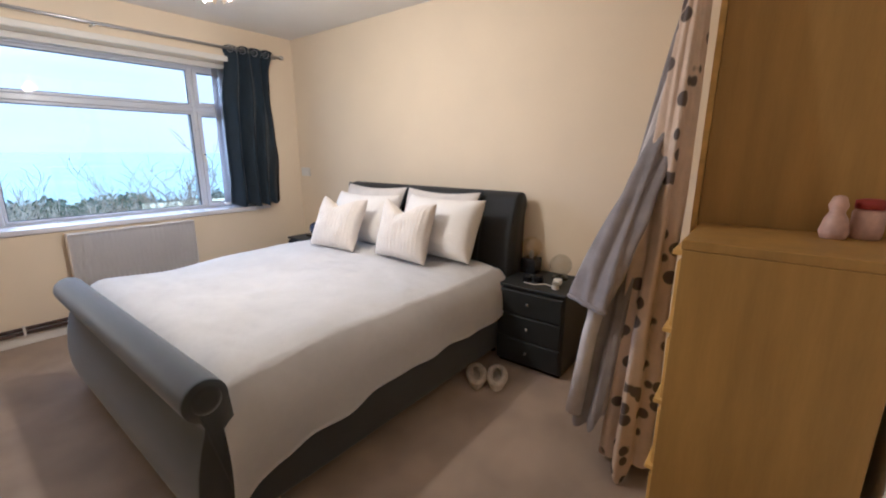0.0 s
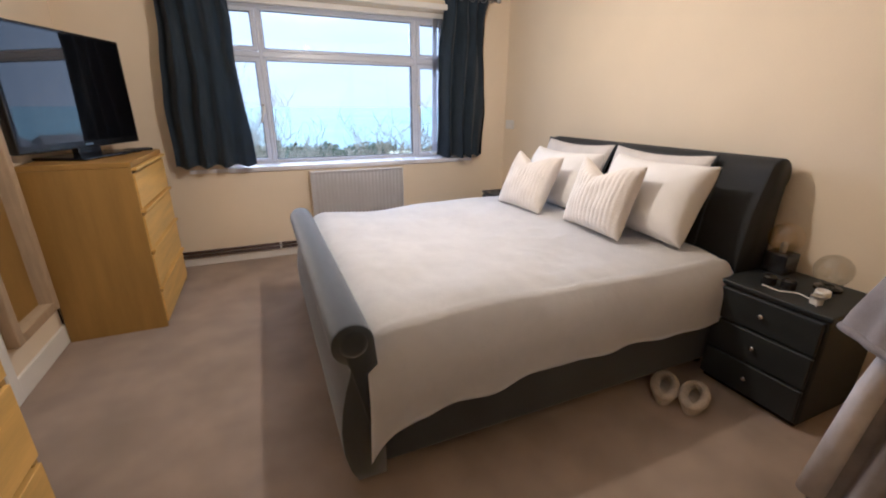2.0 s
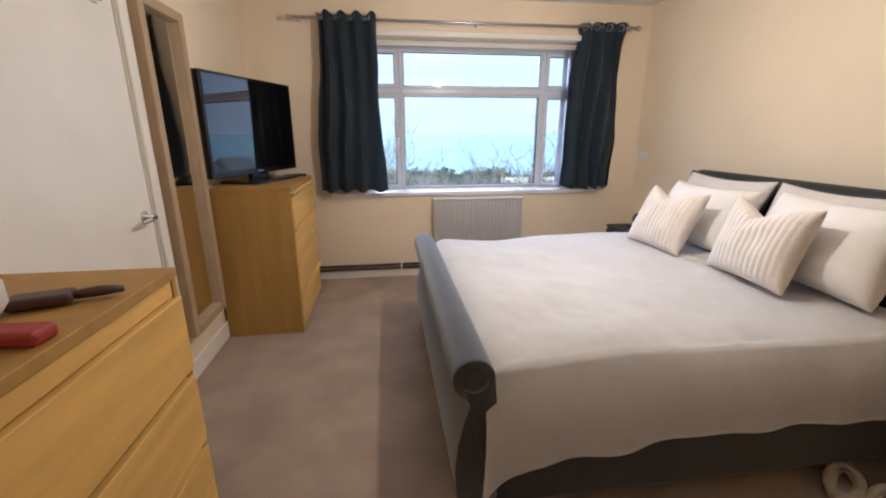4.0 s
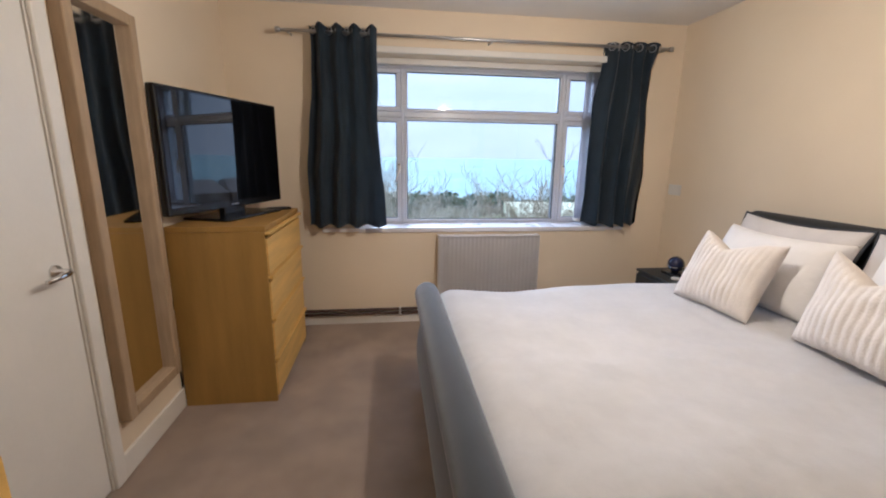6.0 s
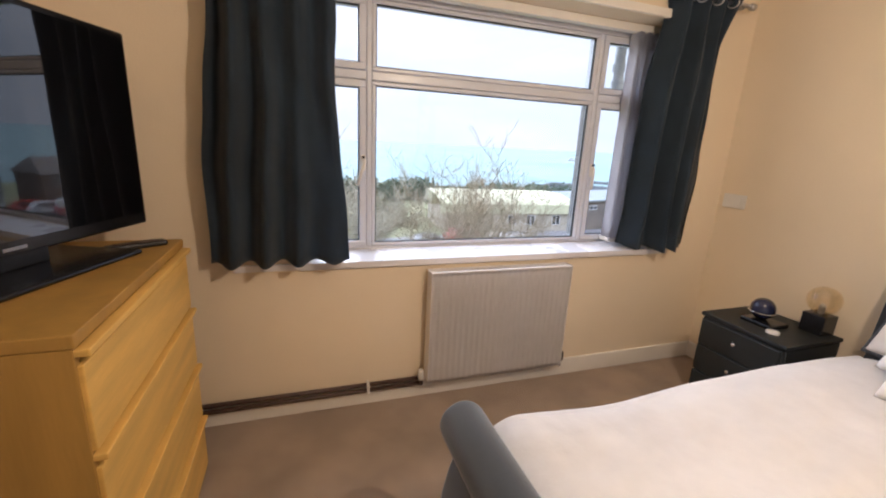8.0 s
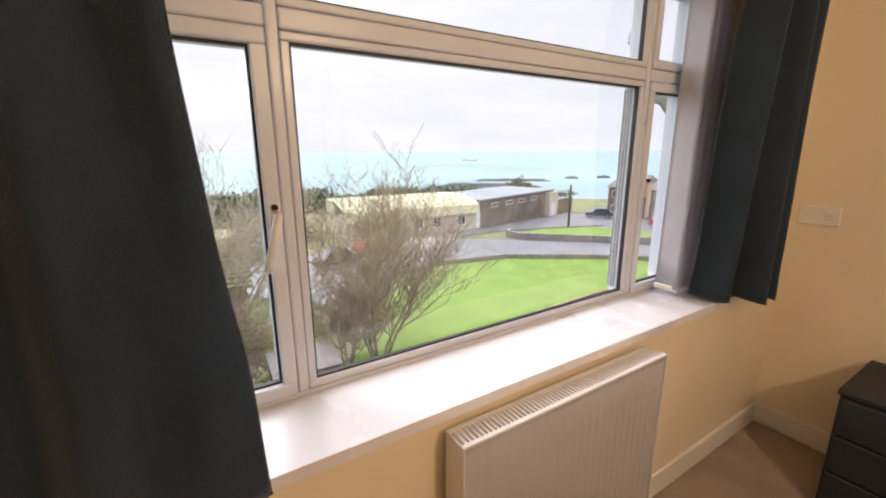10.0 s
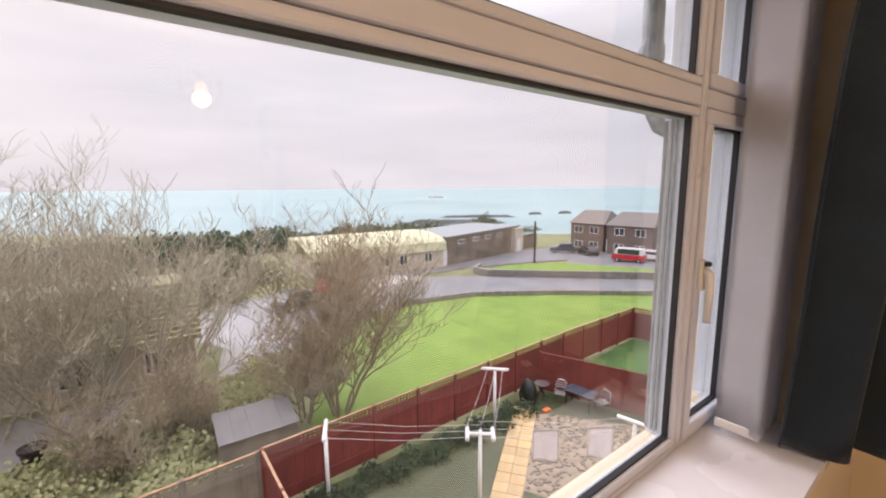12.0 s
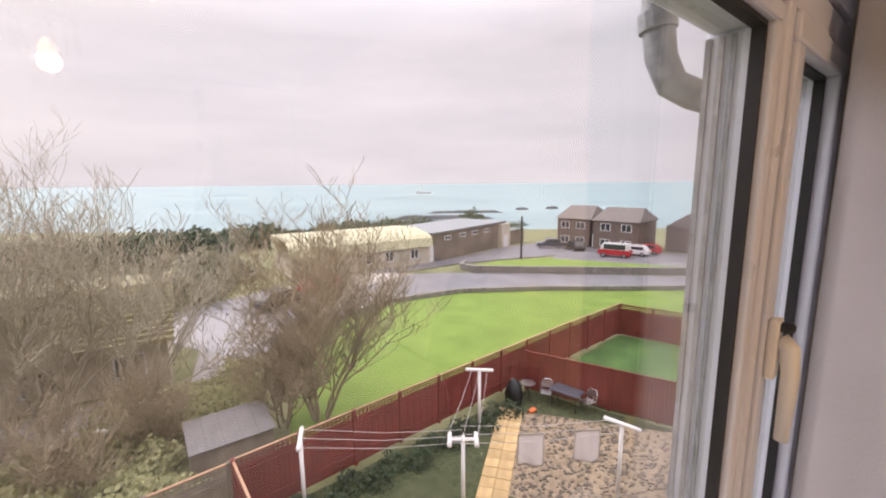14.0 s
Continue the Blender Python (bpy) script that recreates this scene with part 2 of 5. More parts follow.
def grid_sheet(nu, nv, fn, bm=None, closed=False):
    bm = bm or bmesh.new()
    vs = [[bm.verts.new(fn(i / nu, j / nv)) for j in range(nv + 1)] for i in range(nu + 1)]
    for i in range(nu):
        for j in range(nv):
            bm.faces.new((vs[i][j], vs[i + 1][j], vs[i + 1][j + 1], vs[i][j + 1]))
    return bm


# ---- the room shell ----
RX, RY0, RY1, RZ = 3.50, -0.10, 4.20, 2.40
WX0, WX1, WZ0, WZ1 = 0.90, 2.98, 0.76, 2.10
solid("floor", box(-0.15, RX + 0.15, RY0 - 0.15, RY1, -0.2, 0.0), M_CARPET, "taupe cut-pile carpet covering the bedroom floor", "carpet", "structure")
solid("ceiling", box(-0.15, RX + 0.15, RY0 - 0.15, RY1 + 0.3, RZ, RZ + 0.15), M_CEIL, "white painted plaster bedroom ceiling", "ceiling", "structure")
DY0, DY1, DZ = 1.72, 2.50, 2.02
wl_bm = box(-0.15, 0, RY0, DY0 - 0.05, 0, RZ)
box(-0.15, 0, DY1 + 0.05, RY1, 0, RZ, bm=wl_bm)
box(-0.15, 0, DY0 - 0.05, DY1 + 0.05, DZ + 0.05, RZ, bm=wl_bm)
solid("wall_west", wl_bm, M_WALL, "cream painted plaster wall behind the television", "wall", "structure")
solid("wall_east", box(RX, RX + 0.15, RY0, RY1, 0, RZ), M_WALL, "cream painted plaster wall behind the bed", "wall", "structure")
solid("wall_south", box(-0.15, RX + 0.15, RY0 - 0.15, RY0, 0, RZ), M_WALL, "cream painted plaster wall behind the wardrobe", "wall", "structure")
wn_bm = box(-0.15, WX0, RY1, RY1 + 0.36, -0.2, RZ)
box(WX1, RX + 0.15, RY1, RY1 + 0.36, -0.2, RZ, bm=wn_bm)
box(WX0, WX1, RY1, RY1 + 0.36, -0.2, WZ0, bm=wn_bm)
box(WX0, WX1, RY1, RY1 + 0.36, WZ1, RZ, bm=wn_bm)
solid("wall_north", wn_bm, M_WALL, "cream painted plaster wall around the wide window", "wall", "structure")

# corridor side behind the closed door
solid("wall_behind_door", box(-0.40, -0.30, 1.4, 2.8, 0, RZ), M_WALL, "plain wall of the landing behind the door", "wall", "structure")


def skirting(name, x0, x1, y0, y1):
    return solid(name, box(x0, x1, y0, y1, 0.0, 0.11, 0.005), M_GLOSS, "white gloss painted skirting board with rounded top", "baseboard", "structure")


skirting("baseboard_west", 0.0, 0.016, DY1 + 0.075, RY1)
skirting("baseboard_west_south", 0.0, 0.016, RY0, DY0 - 0.075)
skirting("baseboard_north", 0.016, RX - 0.016, RY1 - 0.016, RY1)
skirting("baseboard_east", RX - 0.016, RX, 0.45, RY1)

# door in the west wall, closed
door = thing("door_1", "white painted flush door, closed, with chrome lever handle", "door", pose(0, 0, 0), kind="structure")
part("leaf", box(-0.045, -0.004, DY0, DY1, 0.008, DZ, 0.003), M_GLOSS, door)
fr = box(-0.15, 0.0, DY0 - 0.05, DY0 - 0.003, 0, DZ + 0.05)
box(-0.15, 0.0, DY1 + 0.003, DY1 + 0.05, 0, DZ + 0.05, bm=fr)
box(-0.15, 0.0, DY0 - 0.003, DY1 + 0.003, DZ + 0.003, DZ + 0.05, bm=fr)
part("door_frame", fr, M_GLOSS, door)
for nm, a, b, c, d in (("architrave", DY0 - 0.075, DY0 - 0.01, 0, DZ + 0.08), ("architrave", DY1 + 0.01, DY1 + 0.075, 0, DZ + 0.08), ("architrave", DY0 - 0.01, DY1 + 0.01, DZ + 0.012, DZ + 0.08)):
    part(nm, box(0.0005, 0.018, a, b, c, d, 0.006), M_GLOSS, door)
hd = lathe([(0.026, 0), (0.026, 0.008), (0.012, 0.012), (0.011, 0.05)], 20)
hd.transform(pose(-0.004, 2.43, 0.955, 0, 90, 0))
handle = part("handle", hd, M_CHROME, door, "chrome lever handle", True)
part("lever", tube([(0.045, 2.43, 0.955), (0.052, 2.41, 0.955), (0.055, 2.37, 0.953), (0.052, 2.32, 0.95)], [0.011, 0.011, 0.010, 0.008], 12), M_CHROME, handle, smooth=True)

# ---- window ----
win = thing("window_1", "wide white plastic window with one large pane and narrow side casements", "window", pose(0, 0, 0), kind="structure")
FY0, FY1, GY = 4.436, 4.520, 4.467


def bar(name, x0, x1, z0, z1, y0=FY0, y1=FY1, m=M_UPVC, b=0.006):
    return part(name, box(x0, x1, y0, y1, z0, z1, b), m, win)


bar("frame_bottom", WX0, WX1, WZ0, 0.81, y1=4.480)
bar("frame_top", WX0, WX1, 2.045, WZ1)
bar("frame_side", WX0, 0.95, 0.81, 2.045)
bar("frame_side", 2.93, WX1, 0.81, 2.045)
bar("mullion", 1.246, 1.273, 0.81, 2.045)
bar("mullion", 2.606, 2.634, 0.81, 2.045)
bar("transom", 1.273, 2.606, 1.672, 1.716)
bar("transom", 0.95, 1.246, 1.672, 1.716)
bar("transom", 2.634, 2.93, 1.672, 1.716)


def light(x0, x1, z0, z1, sash, deep):
    """One glazed opening: sash or bead frame, black seals and pane."""
    s = sash
    y0, y1 = (FY0 - 0.005, FY1 - 0.004) if deep else (FY0 + 0.003, FY1 - 0.012)
    bm = box(x0, x1, y0, GY + 0.008, z0, z0 + s, 0.005)
    box(x0, x1, y0, y1, z1 - s, z1, 0.005, bm=bm)
    box(x0, x0 + s, y0, y1, z0 + s, z1 - s, 0.004, bm=bm)
    box(x1 - s, x1, y0, y1, z0 + s, z1 - s, 0.004, bm=bm)
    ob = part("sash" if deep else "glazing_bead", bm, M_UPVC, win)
    a, b, c, d, w = x0 + s, x1 - s, z0 + s, z1 - s, 0.005
    sb = box(a, b, GY - 0.018, GY - 0.004, c, c + w)
    box(a, b, GY - 0.018, GY - 0.004, d - w, d, bm=sb)
    box(a, a + w, GY - 0.018, GY - 0.004, c + w, d - w, bm=sb)
    box(b - w, b, GY - 0.018, GY - 0.004, c + w, d - w, bm=sb)
    part("seal", sb, M_SEAL, ob, "black rubber glazing seal")
    pane = part("pane", box(a, b, GY, GY + 0.004, c, d), M_GLASS, ob, "clear glass pane")
    pane.visible_shadow = False


light(1.274, 2.605, 0.812, 1.670, 0.020, False)
light(1.274, 2.605, 1.718, 2.043, 0.020, False)
for xa, xb in ((0.952, 1.244), (2.636, 2.928)):
    light(xa, xb, 0.812, 1.670, 0.034, True)
    light(xa, xb, 1.718, 2.043, 0.034, True)
for sx, tilt in ((1.226, 16), (2.653, 0)):
    hbm = box(-0.013, 0.013, -0.012, 0.0, -0.03, 0.05, 0.004)
    hb = part("handle_base", hbm, M_WHITEPL, win, "white plastic casement handle")
    hb.matrix_basis = pose(sx, FY0 - 0.005, 1.255)
    lv = part("handle_lever", tube([(0, -0.012, 0.025), (0, -0.022, 0.015), (0, -0.026, -0.02), (0, -0.025, -0.11)], [0.010, 0.011, 0.010, 0.008], 10), M_WHITEPL, hb, smooth=True)
    lv.matrix_basis = pose(0, 0, 0, 0, tilt, 0)
    part("lock_button", lathe([(0.007, 0), (0.007, 0.012), (0.004, 0.014)], 12, (0, 0, 0)), M_PLASTIC, hb).matrix_basis = pose(0, -0.012, 0.04, 90, 0, 0)

sill_bm = box(WX0 - 0.28, WX1 + 0.14, 4.182, RY1 - 0.001, 0.772, 0.802)
box(WX0 + 0.002, WX1 - 0.002, RY1 - 0.001, FY0 - 0.001, 0.762, 0.802, bm=sill_bm)
solid("window_sill", sill_bm, M_BOARD, "white gloss painted window board, slightly worn", "window sill", "structure")
solid("window_trim", box(WX0 - 0.02, WX1 + 0.02, RY1 - 0.02, RY1 - 0.001, WZ1, WZ1 + 0.045, 0.006), M_GLOSS, "white painted timber pelmet board above the window", "trim", "structure")

# stacked vertical blind
blind = thing("vertical_blind", "pale vertical blind drawn back into a stack beside the window", "blind", pose(0, 0, 0))
part("headrail", box(WX0 + 0.02, WX1 - 0.02, 4.335, 4.385, 2.055, 2.098, 0.004), M_WHITEPL, blind)
for k in range(8):
    x = 2.765 + 0.020 * k

    def vane(u, v, x=x, k=k):
        ang = radians(78 + 3 * math.sin(k * 2.1))
        s = (u - 0.5) * 0.125
        c = 0.006 * math.sin(u * math.pi)
        return (x + s * math.cos(ang) + c + (0.012 if k % 3 == 0 else 0) * v, 4.352 + s * 0.9 * math.sin(ang), 0.835 + v * 1.22)
    vb = grid_sheet(6, 10, vane)
    bmesh.ops.solidify(vb, geom=vb.faces[:], thickness=0.0015)
    vn = part("vane", vb, M_BLIND, blind, smooth=True)
    part("weight", box(x - 0.003, x + 0.005, 4.300, 4.404, 0.826, 0.850, 0.002), M_WHITEPL, vn)
part("chain", tube([(2.76 + 0.02 * i, 4.31, 0.84 - 0.012 * (i % 2)) for i in range(9)], 0.0022, 6), M_WHITEPL, blind, "white bead chain")

# curtain pole and curtains
pole = thing("curtain_pole", "slim brushed steel curtain pole on wall brackets", "curtain pole", pose(0, 0, 0))
part("rod", tube([(0.42, 4.10, 2.195), (3.30, 4.10, 2.195)], 0.011, 14), M_STEEL, pole, smooth=True)
for x in (0.42, 3.30):
    part("finial", lathe([(0.012, 0), (0.018, 0.006), (0.018, 0.03), (0.010, 0.036)], 16), M_STEEL, pole, smooth=True).matrix_basis = pose(x, 4.10, 2.195, 0, -90 if x < 1 else 90, 0)
for x in (0.47, 1.9, 3.26):
    part("bracket", tube([(x, 4.199, 2.19), (x, 4.10, 2.183)], 0.008, 10), M_STEEL, pole)


def curtain(name, x0, x1, bx0, bx1, folds, seed, zt, zb, tuck=0.0, wrap=0.0):
    ob = thing(name, "navy blue eyelet curtain drawn open, ending at the sill", "curtain", pose(0, 0, 0), "window curtains")
    rnd = random.Random(seed)
    ph = [rnd.uniform(0, 6.28) for _ in range(4)]

    def fn(u, v):
        xa, xb = x0 + (bx0 - x0) * (1 - v) ** 1.3, x1 + (bx1 - x1) * (1 - v) ** 1.3
        w = 0.030 + 0.012 * math.sin(3 * u + ph[0])
        y = 4.085 + w * math.sin(u * folds * 2 * math.pi + ph[1] * 0.1 + 0.5 * math.sin(v * 2.2 + ph[2])) + 0.012 * math.sin(u * 31 + v * 4 + ph[3]) + tuck * math.exp(-(u / 0.26) ** 2) * (1 - 0.55 * v)
        x = xa + (xb - xa) * u + 0.012 * math.sin(v * 7 + u * 5 + ph[2]) + 0.014 * noise.noise(Vector((v * 5, seed, u * 2)))
        y += wrap * max(0.0, (u - 0.6) / 0.4) ** 1.4 * min(1.0, (1 - v) * 6)
        if x > 2.96:
            y = min(y, 4.186)
        z = zb + v * (zt - zb) + (0.010 * math.sin(u * folds * 6.28 + 1) if v == 0 else 0) + (0.012 * math.sin(u * folds * 6.28 + ph[1]) if v == 1 else 0)
        return (x, y, z)
    bm = grid_sheet(96, 40, fn)
    bmesh.ops.solidify(bm, geom=bm.faces[:], thickness=0.004)
    part("cloth", bm, M_CURTAIN, ob, smooth=True)
    for k in range(int(folds * 2)):
        u = (k + 0.5) / (folds * 2)
        rb = bmesh.new()
        tube([(0.026 * math.cos(a * math.pi / 8), 0, 0.026 * math.sin(a * math.pi / 8)) for a in range(17)], 0.004, 6, bm=rb, caps=False)
        part("eyelet", rb, M_STEEL, ob, "steel eyelet ring", True).matrix_basis = pose(x0 + (x1 - x0) * u, 4.085, zt - 0.035, 0, 0, 55 if k % 2 else -55)
    return ob


curtain("curtain", 0.61, 1.06, 0.54, 1.11, 4, 3, 2.235, 0.835)
curtain("curtain", 2.80, 3.235, 2.76, 3.235, 4, 8, 2.225, 0.822, 0.15, 0.12)

# radiator under the window
rad = thing("radiator", "white ribbed panel radiator below the window, with top grille", "radiator", pose(0, 0, 0))


def ribs(u, v):
    x = 1.53 + u * 0.83
    y = 4.106 + 0.0016 * math.cos(u * 50 * math.pi) * (1 if 0.04 < v < 0.96 else 0)
    return (x, y, 0.12 + v * 0.625)


rb = grid_sheet(200, 24, ribs)
bmesh.ops.solidify(rb, geom=rb.faces[:], thickness=0.012)
part("front_panel", rb, M_RAD, rad, smooth=True)
part("back_panel", box(1.535, 2.355, 4.165, 4.178, 0.125, 0.735, 0.003), M_RAD, rad)
part("side_panel", box(1.527, 1.531, 4.10, 4.18, 0.13, 0.748, 0.001), M_RAD, rad)
part("side_panel", box(2.359, 2.363, 4.10, 4.18, 0.13, 0.748, 0.001), M_RAD, rad)
gb = bmesh.new()
for k in range(58):
    x = 1.542 + k * 0.01405
    box(x, x + 0.006, 4.114, 4.168, 0.741, 0.746, bm=gb)
box(1.529, 2.361, 4.102, 4.114, 0.741, 0.748, bm=gb)
box(1.529, 2.361, 4.168, 4.180, 0.741, 0.748, bm=gb)
part("top_grille", gb, M_RAD, rad)
for x in (1.50, 2.385):
    v = part("valve", lathe([(0.012, 0), (0.017, 0.01), (0.017, 0.05), (0.012, 0.06)], 14), M_WHITEPL if x < 2 else M_PLASTIC, rad, smooth=True)
    v.matrix_basis = pose(x, 4.14, 0.13)
    part("tail_pipe", tube([(x, 4.14, 0.135), (x, 4.14, 0.10), (x, 4.165, 0.092)], 0.008, 8), M_DARKPIPE, rad)
for x in (1.7, 2.2):
    part("wall_bracket", box(x, x + 0.03, 4.178, 4.199, 0.2, 0.7), M_RAD, rad)
pip = thing("heating_pipes", "pair of dark brown heating pipes along the skirting", "pipe", pose(0, 0, 0))
for z in (0.092, 0.125):
    part("pipe", tube([(0.02, 4.168, z), (1.52, 4.168, z)], 0.0115, 10), M_DARKPIPE, pip, smooth=True)
for x in (0.3, 1.21):
    part("clip", box(x, x + 0.016, 4.152, 4.183, 0.076, 0.142, 0.003), M_WHITEPL, pip, "white plastic pipe clip")

# ---- bed ----
bed = thing("sleigh_bed", "charcoal upholstered sleigh bed with rolled footboard and headboard", "bed", pose(0, 0, 0))
BY0, BY1 = 1.53, 3.15


def scroll(line, cx, cz, r, a0, a1):
    """Side outline of a padded board: a shaped back line, closed over the top by a roll."""
    roll = [(cx + r * math.cos(radians(a0 + (a1 - a0) * k / 16)), cz + r * math.sin(radians(a0 + (a1 - a0) * k / 16))) for k in range(17)]
    return roll + line


def board(name, outline, y0, y1, label, material):
    """The padded slab, its two end faces drawn in a little so that the edges read as stuffed."""
    bm = bmesh.new()
    cx, cz = sum(p[0] for p in outline) / len(outline), sum(p[1] for p in outline) / len(outline)
    stations = [(y0, 0.90), (y0 + 0.006, 0.96), (y0 + 0.02, 1.0)] + [(y0 + 0.02 + (y1 - y0 - 0.04) * k / 10, 1.0) for k in range(1, 10)] + [(y1 - 0.02, 1.0), (y1 - 0.006, 0.96), (y1, 0.90)]
    rows = []
    for y, f in stations:
        rows.append([bm.verts.new((x + (cx - x) * (1 - f) * 0.35, y, max(0.03, z + (cz - z) * (1 - f) * 0.12))) for x, z in outline])
    n = len(outline)
    for a, b in zip(rows, rows[1:]):
        for i in range(n):
            bm.faces.new((a[i], a[(i + 1) % n], b[(i + 1) % n], b[i]))
    bm.faces.new(rows[0])
    bm.faces.new(rows[-1])
    return part(name, bm, material, bed, label, True)


foot_line = [(1.424, 0.53), (1.430, 0.46), (1.438, 0.36), (1.440, 0.20), (1.440, 0.03), (1.335, 0.03), (1.312, 0.08), (1.294, 0.16), (1.290, 0.25), (1.300, 0.34), (1.318, 0.42), (1.334, 0.47), (1.337, 0.495)]
fb = board("footboard", scroll(foot_line[::-1], 1.350, 0.583, 0.070, -5, 250)[::-1], BY0 - 0.03, BY1 + 0.05, "rolled charcoal velvet footboard", M_VELVET)
head_line = [(3.300, 0.98), (3.272, 0.90), (3.245, 0.80), (3.225, 0.65), (3.212, 0.45), (3.205, 0.03), (3.435, 0.03), (3.440, 0.80), (3.442, 0.88), (3.448, 0.92)]
hb = board("headboard", scroll(head_line, 3.385, 0.985, 0.082, -40, 170), BY0 - 0.01, BY1 + 0.02, "tall rolled near-black headboard", M_HEAD)
for y in (BY0 + 0.22, BY0 + 0.82, BY1 - 0.22):
    part("seam", tube([(3.206, y, 0.50), (3.222, y, 0.65), (3.242, y, 0.80), (3.269, y, 0.90), (3.298, y, 0.98)], 0.005, 6), M_PIPE_TRIM, hb, "stitched upright seam", True)
for y in (BY0 - 0.029, BY1 + 0.049):
    part("roll_button", lathe([(0.046, -0.004), (0.046, 0.001), (0.03, 0.004)], 20), M_VELVET, fb, "covered button on the roll end", True).matrix_basis = pose(1.352, y, 0.583, 90 if y < 2 else -90, 0, 0)
for y0, y1 in ((BY0, BY0 + 0.06), (BY1 - 0.06, BY1)):
    part("side_rail", box(1.44, 3.22, y0, y1, 0.05, 0.36, 0.012), M_VELVET, bed)
part("slat_base", box(1.42, 3.20, BY0 + 0.06, BY1 - 0.06, 0.24, 0.30), M_VELVET, bed)
for x in (1.40, 3.18):
    for y in (BY0 + 0.06, BY1 - 0.06):
        part("leg", lathe([(0.025, 0), (0.03, 0.05)], 14, (x, y, 0)), M_PLASTIC, bed)
solid("mattress", box(1.465, 3.20, BY0 + 0.065, BY1 - 0.065, 0.30, 0.55, 0.03, 3), M_PILLOW, "white double mattress on the sleigh bed", "mattress")


def duvet_pt(u, v):
    """u runs from foot to head, v across the bed; the near side hangs lower."""
    x = 1.395 + u * 1.80
    rim = min(1.0, min(u, 1 - u) / 0.06)
    s = v * 2.34 - 0.33
    near, far = 0.0, 1.62
    top = 0.63 + 0.012 * math.sin(x * 4 + s * 2.3) + 0.012 * noise.noise(Vector((x * 3, s * 3, 1.0))) - 0.05 * (1 - rim) ** 2
    drop_n = 0.30 + 0.10 * max(0.0, 1 - u / 0.16) ** 1.5 - 0.05 * u
    if s < near:
        k = -s / 0.33
        bulge = math.sin(min(1, k * 1.6) * math.pi / 2)
        fold = 0.009 * math.sin(x * 9.5 + 1.2 + 1.5 * math.sin(x * 3)) * k + 0.006 * math.sin(x * 23) * k
        return Vector((x + (-0.02 * k if u < 0.1 else 0), 1.55 - 0.085 * bulge + fold - 0.015 * k, top - 0.02 - (drop_n + 0.02) * k + 0.02 * (1 - k)))
    if s > far:
        k = (s - far) / 0.39
        return Vector((x, 3.13 + 0.07 * math.sin(min(1, k * 1.6) * math.pi / 2) + 0.012 * math.sin(x * 11) * k, top - 0.30 * k))
    edge = min(s - near, far - s)
    soft = max(0.0, 1 - edge / 0.12)
    wr = 0.010 * noise.noise(Vector((x * 7, s * 5, 4.0))) + 0.007 * noise.noise(Vector((x * 15, s * 11, 8.0))) + 0.008 * (1 - abs(noise.noise(Vector((x * 2.6 + s * 1.2, s * 3.4, 2.0)))) * 2.2) ** 3
    return Vector((x, 1.55 + s * (3.13 - 1.55) / far, top + wr * 0.6 - 0.02 * soft * soft))


dv = grid_sheet(110, 120, duvet_pt)
bmesh.ops.solidify(dv, geom=dv.faces[:], thickness=0.03)
solid("duvet", dv, M_DUVET, "white cotton duvet spread over the bed, one corner trailing", "duvet", smooth=True)


def cushion(name, w, h, t, material, label, m, ribs=0, trim=None, chop=0.0, seed=1, dent=0.0):
    """A stuffed pillow: width along x, height along z, thickness along y, base at its lower edge."""
    ob = thing(name, label, "pillow", m, "pillows on the bed")
    bm = bmesh.new()
    n = 44

    def face(sgn):
        def fn(u, v):
            a, b = abs(2 * u - 1), abs(2 * v - 1)
            fat = ((1 - a ** 2.8) * (1 - b ** 2.8)) ** 0.46
            pinch = 1 - 0.07 * (1 - b * b) * (a ** 3) - 0.0
            x = (u - 0.5) * w * (1 - 0.075 * (1 - b ** 2) * a ** 2)
            z = h * v + h * (0.02 if v < 0.5 else -0.07) * (1 - a ** 2) * b ** 2
            if chop and v > 0.5:
                z -= chop * h * max(0.0, 1 - abs(2 * u - 1 - dent) / 0.75) ** 1.3 * ((v - 0.5) * 2) ** 1.2
            y = sgn * t / 2 * fat
            y += 0.010 * noise.noise(Vector((u * 4 + seed, v * 4, sgn))) * (1 - max(a, b) ** 4)
            if ribs:
                y += sgn * 0.0050 * abs(math.sin(u * ribs * math.pi)) * (1 - max(a, b) ** 6)
            return (x, y, z)
        return fn
    nu = ribs * 6 if ribs else n
    grid_sheet(nu, n, face(1), bm)
    grid_sheet(nu, n, face(-1), bm)
    bmesh.ops.remove_doubles(bm, verts=bm.verts[:], dist=0.0008)
    part("cover", bm, material, ob, smooth=True)
    if trim:
        f = face(1)
        loop = [f(k / 16, 0) for k in range(16)] + [f(1, k / 16) for k in range(16)] + [f(1 - k / 16, 1) for k in range(16)] + [f(0, 1 - k / 16) for k in range(17)]
        part("piping", tube(loop, 0.008, 8, caps=False), trim, ob, "dark grey edge piping", True)
    return ob


# rz turns the face towards the foot of the bed
def on_bed(x, y, lean, turn=0, z=0.645):
    return pose(x, y, z, 0, 0, 90 + turn) @ pose(0, 0, 0, lean, 0, 0)


cushion("pillow", 0.69, 0.46, 0.14, M_LINEN, "pale grey pillow with dark piping against the headboard", on_bed(3.115, 2.79, 22, 0, 0.635), trim=M_PIPE_TRIM, seed=2)
cushion("pillow", 0.67, 0.46, 0.14, M_LINEN, "pale grey pillow with dark piping against the headboard", on_bed(3.115, 2.10, 22, 0, 0.635), trim=M_PIPE_TRIM, seed=5)
cushion("pillow", 0.64, 0.40, 0.23, M_PILLOW, "plain white pillow leaning on a grey pillow", on_bed(2.965, 2.70, 24, 3), seed=7)
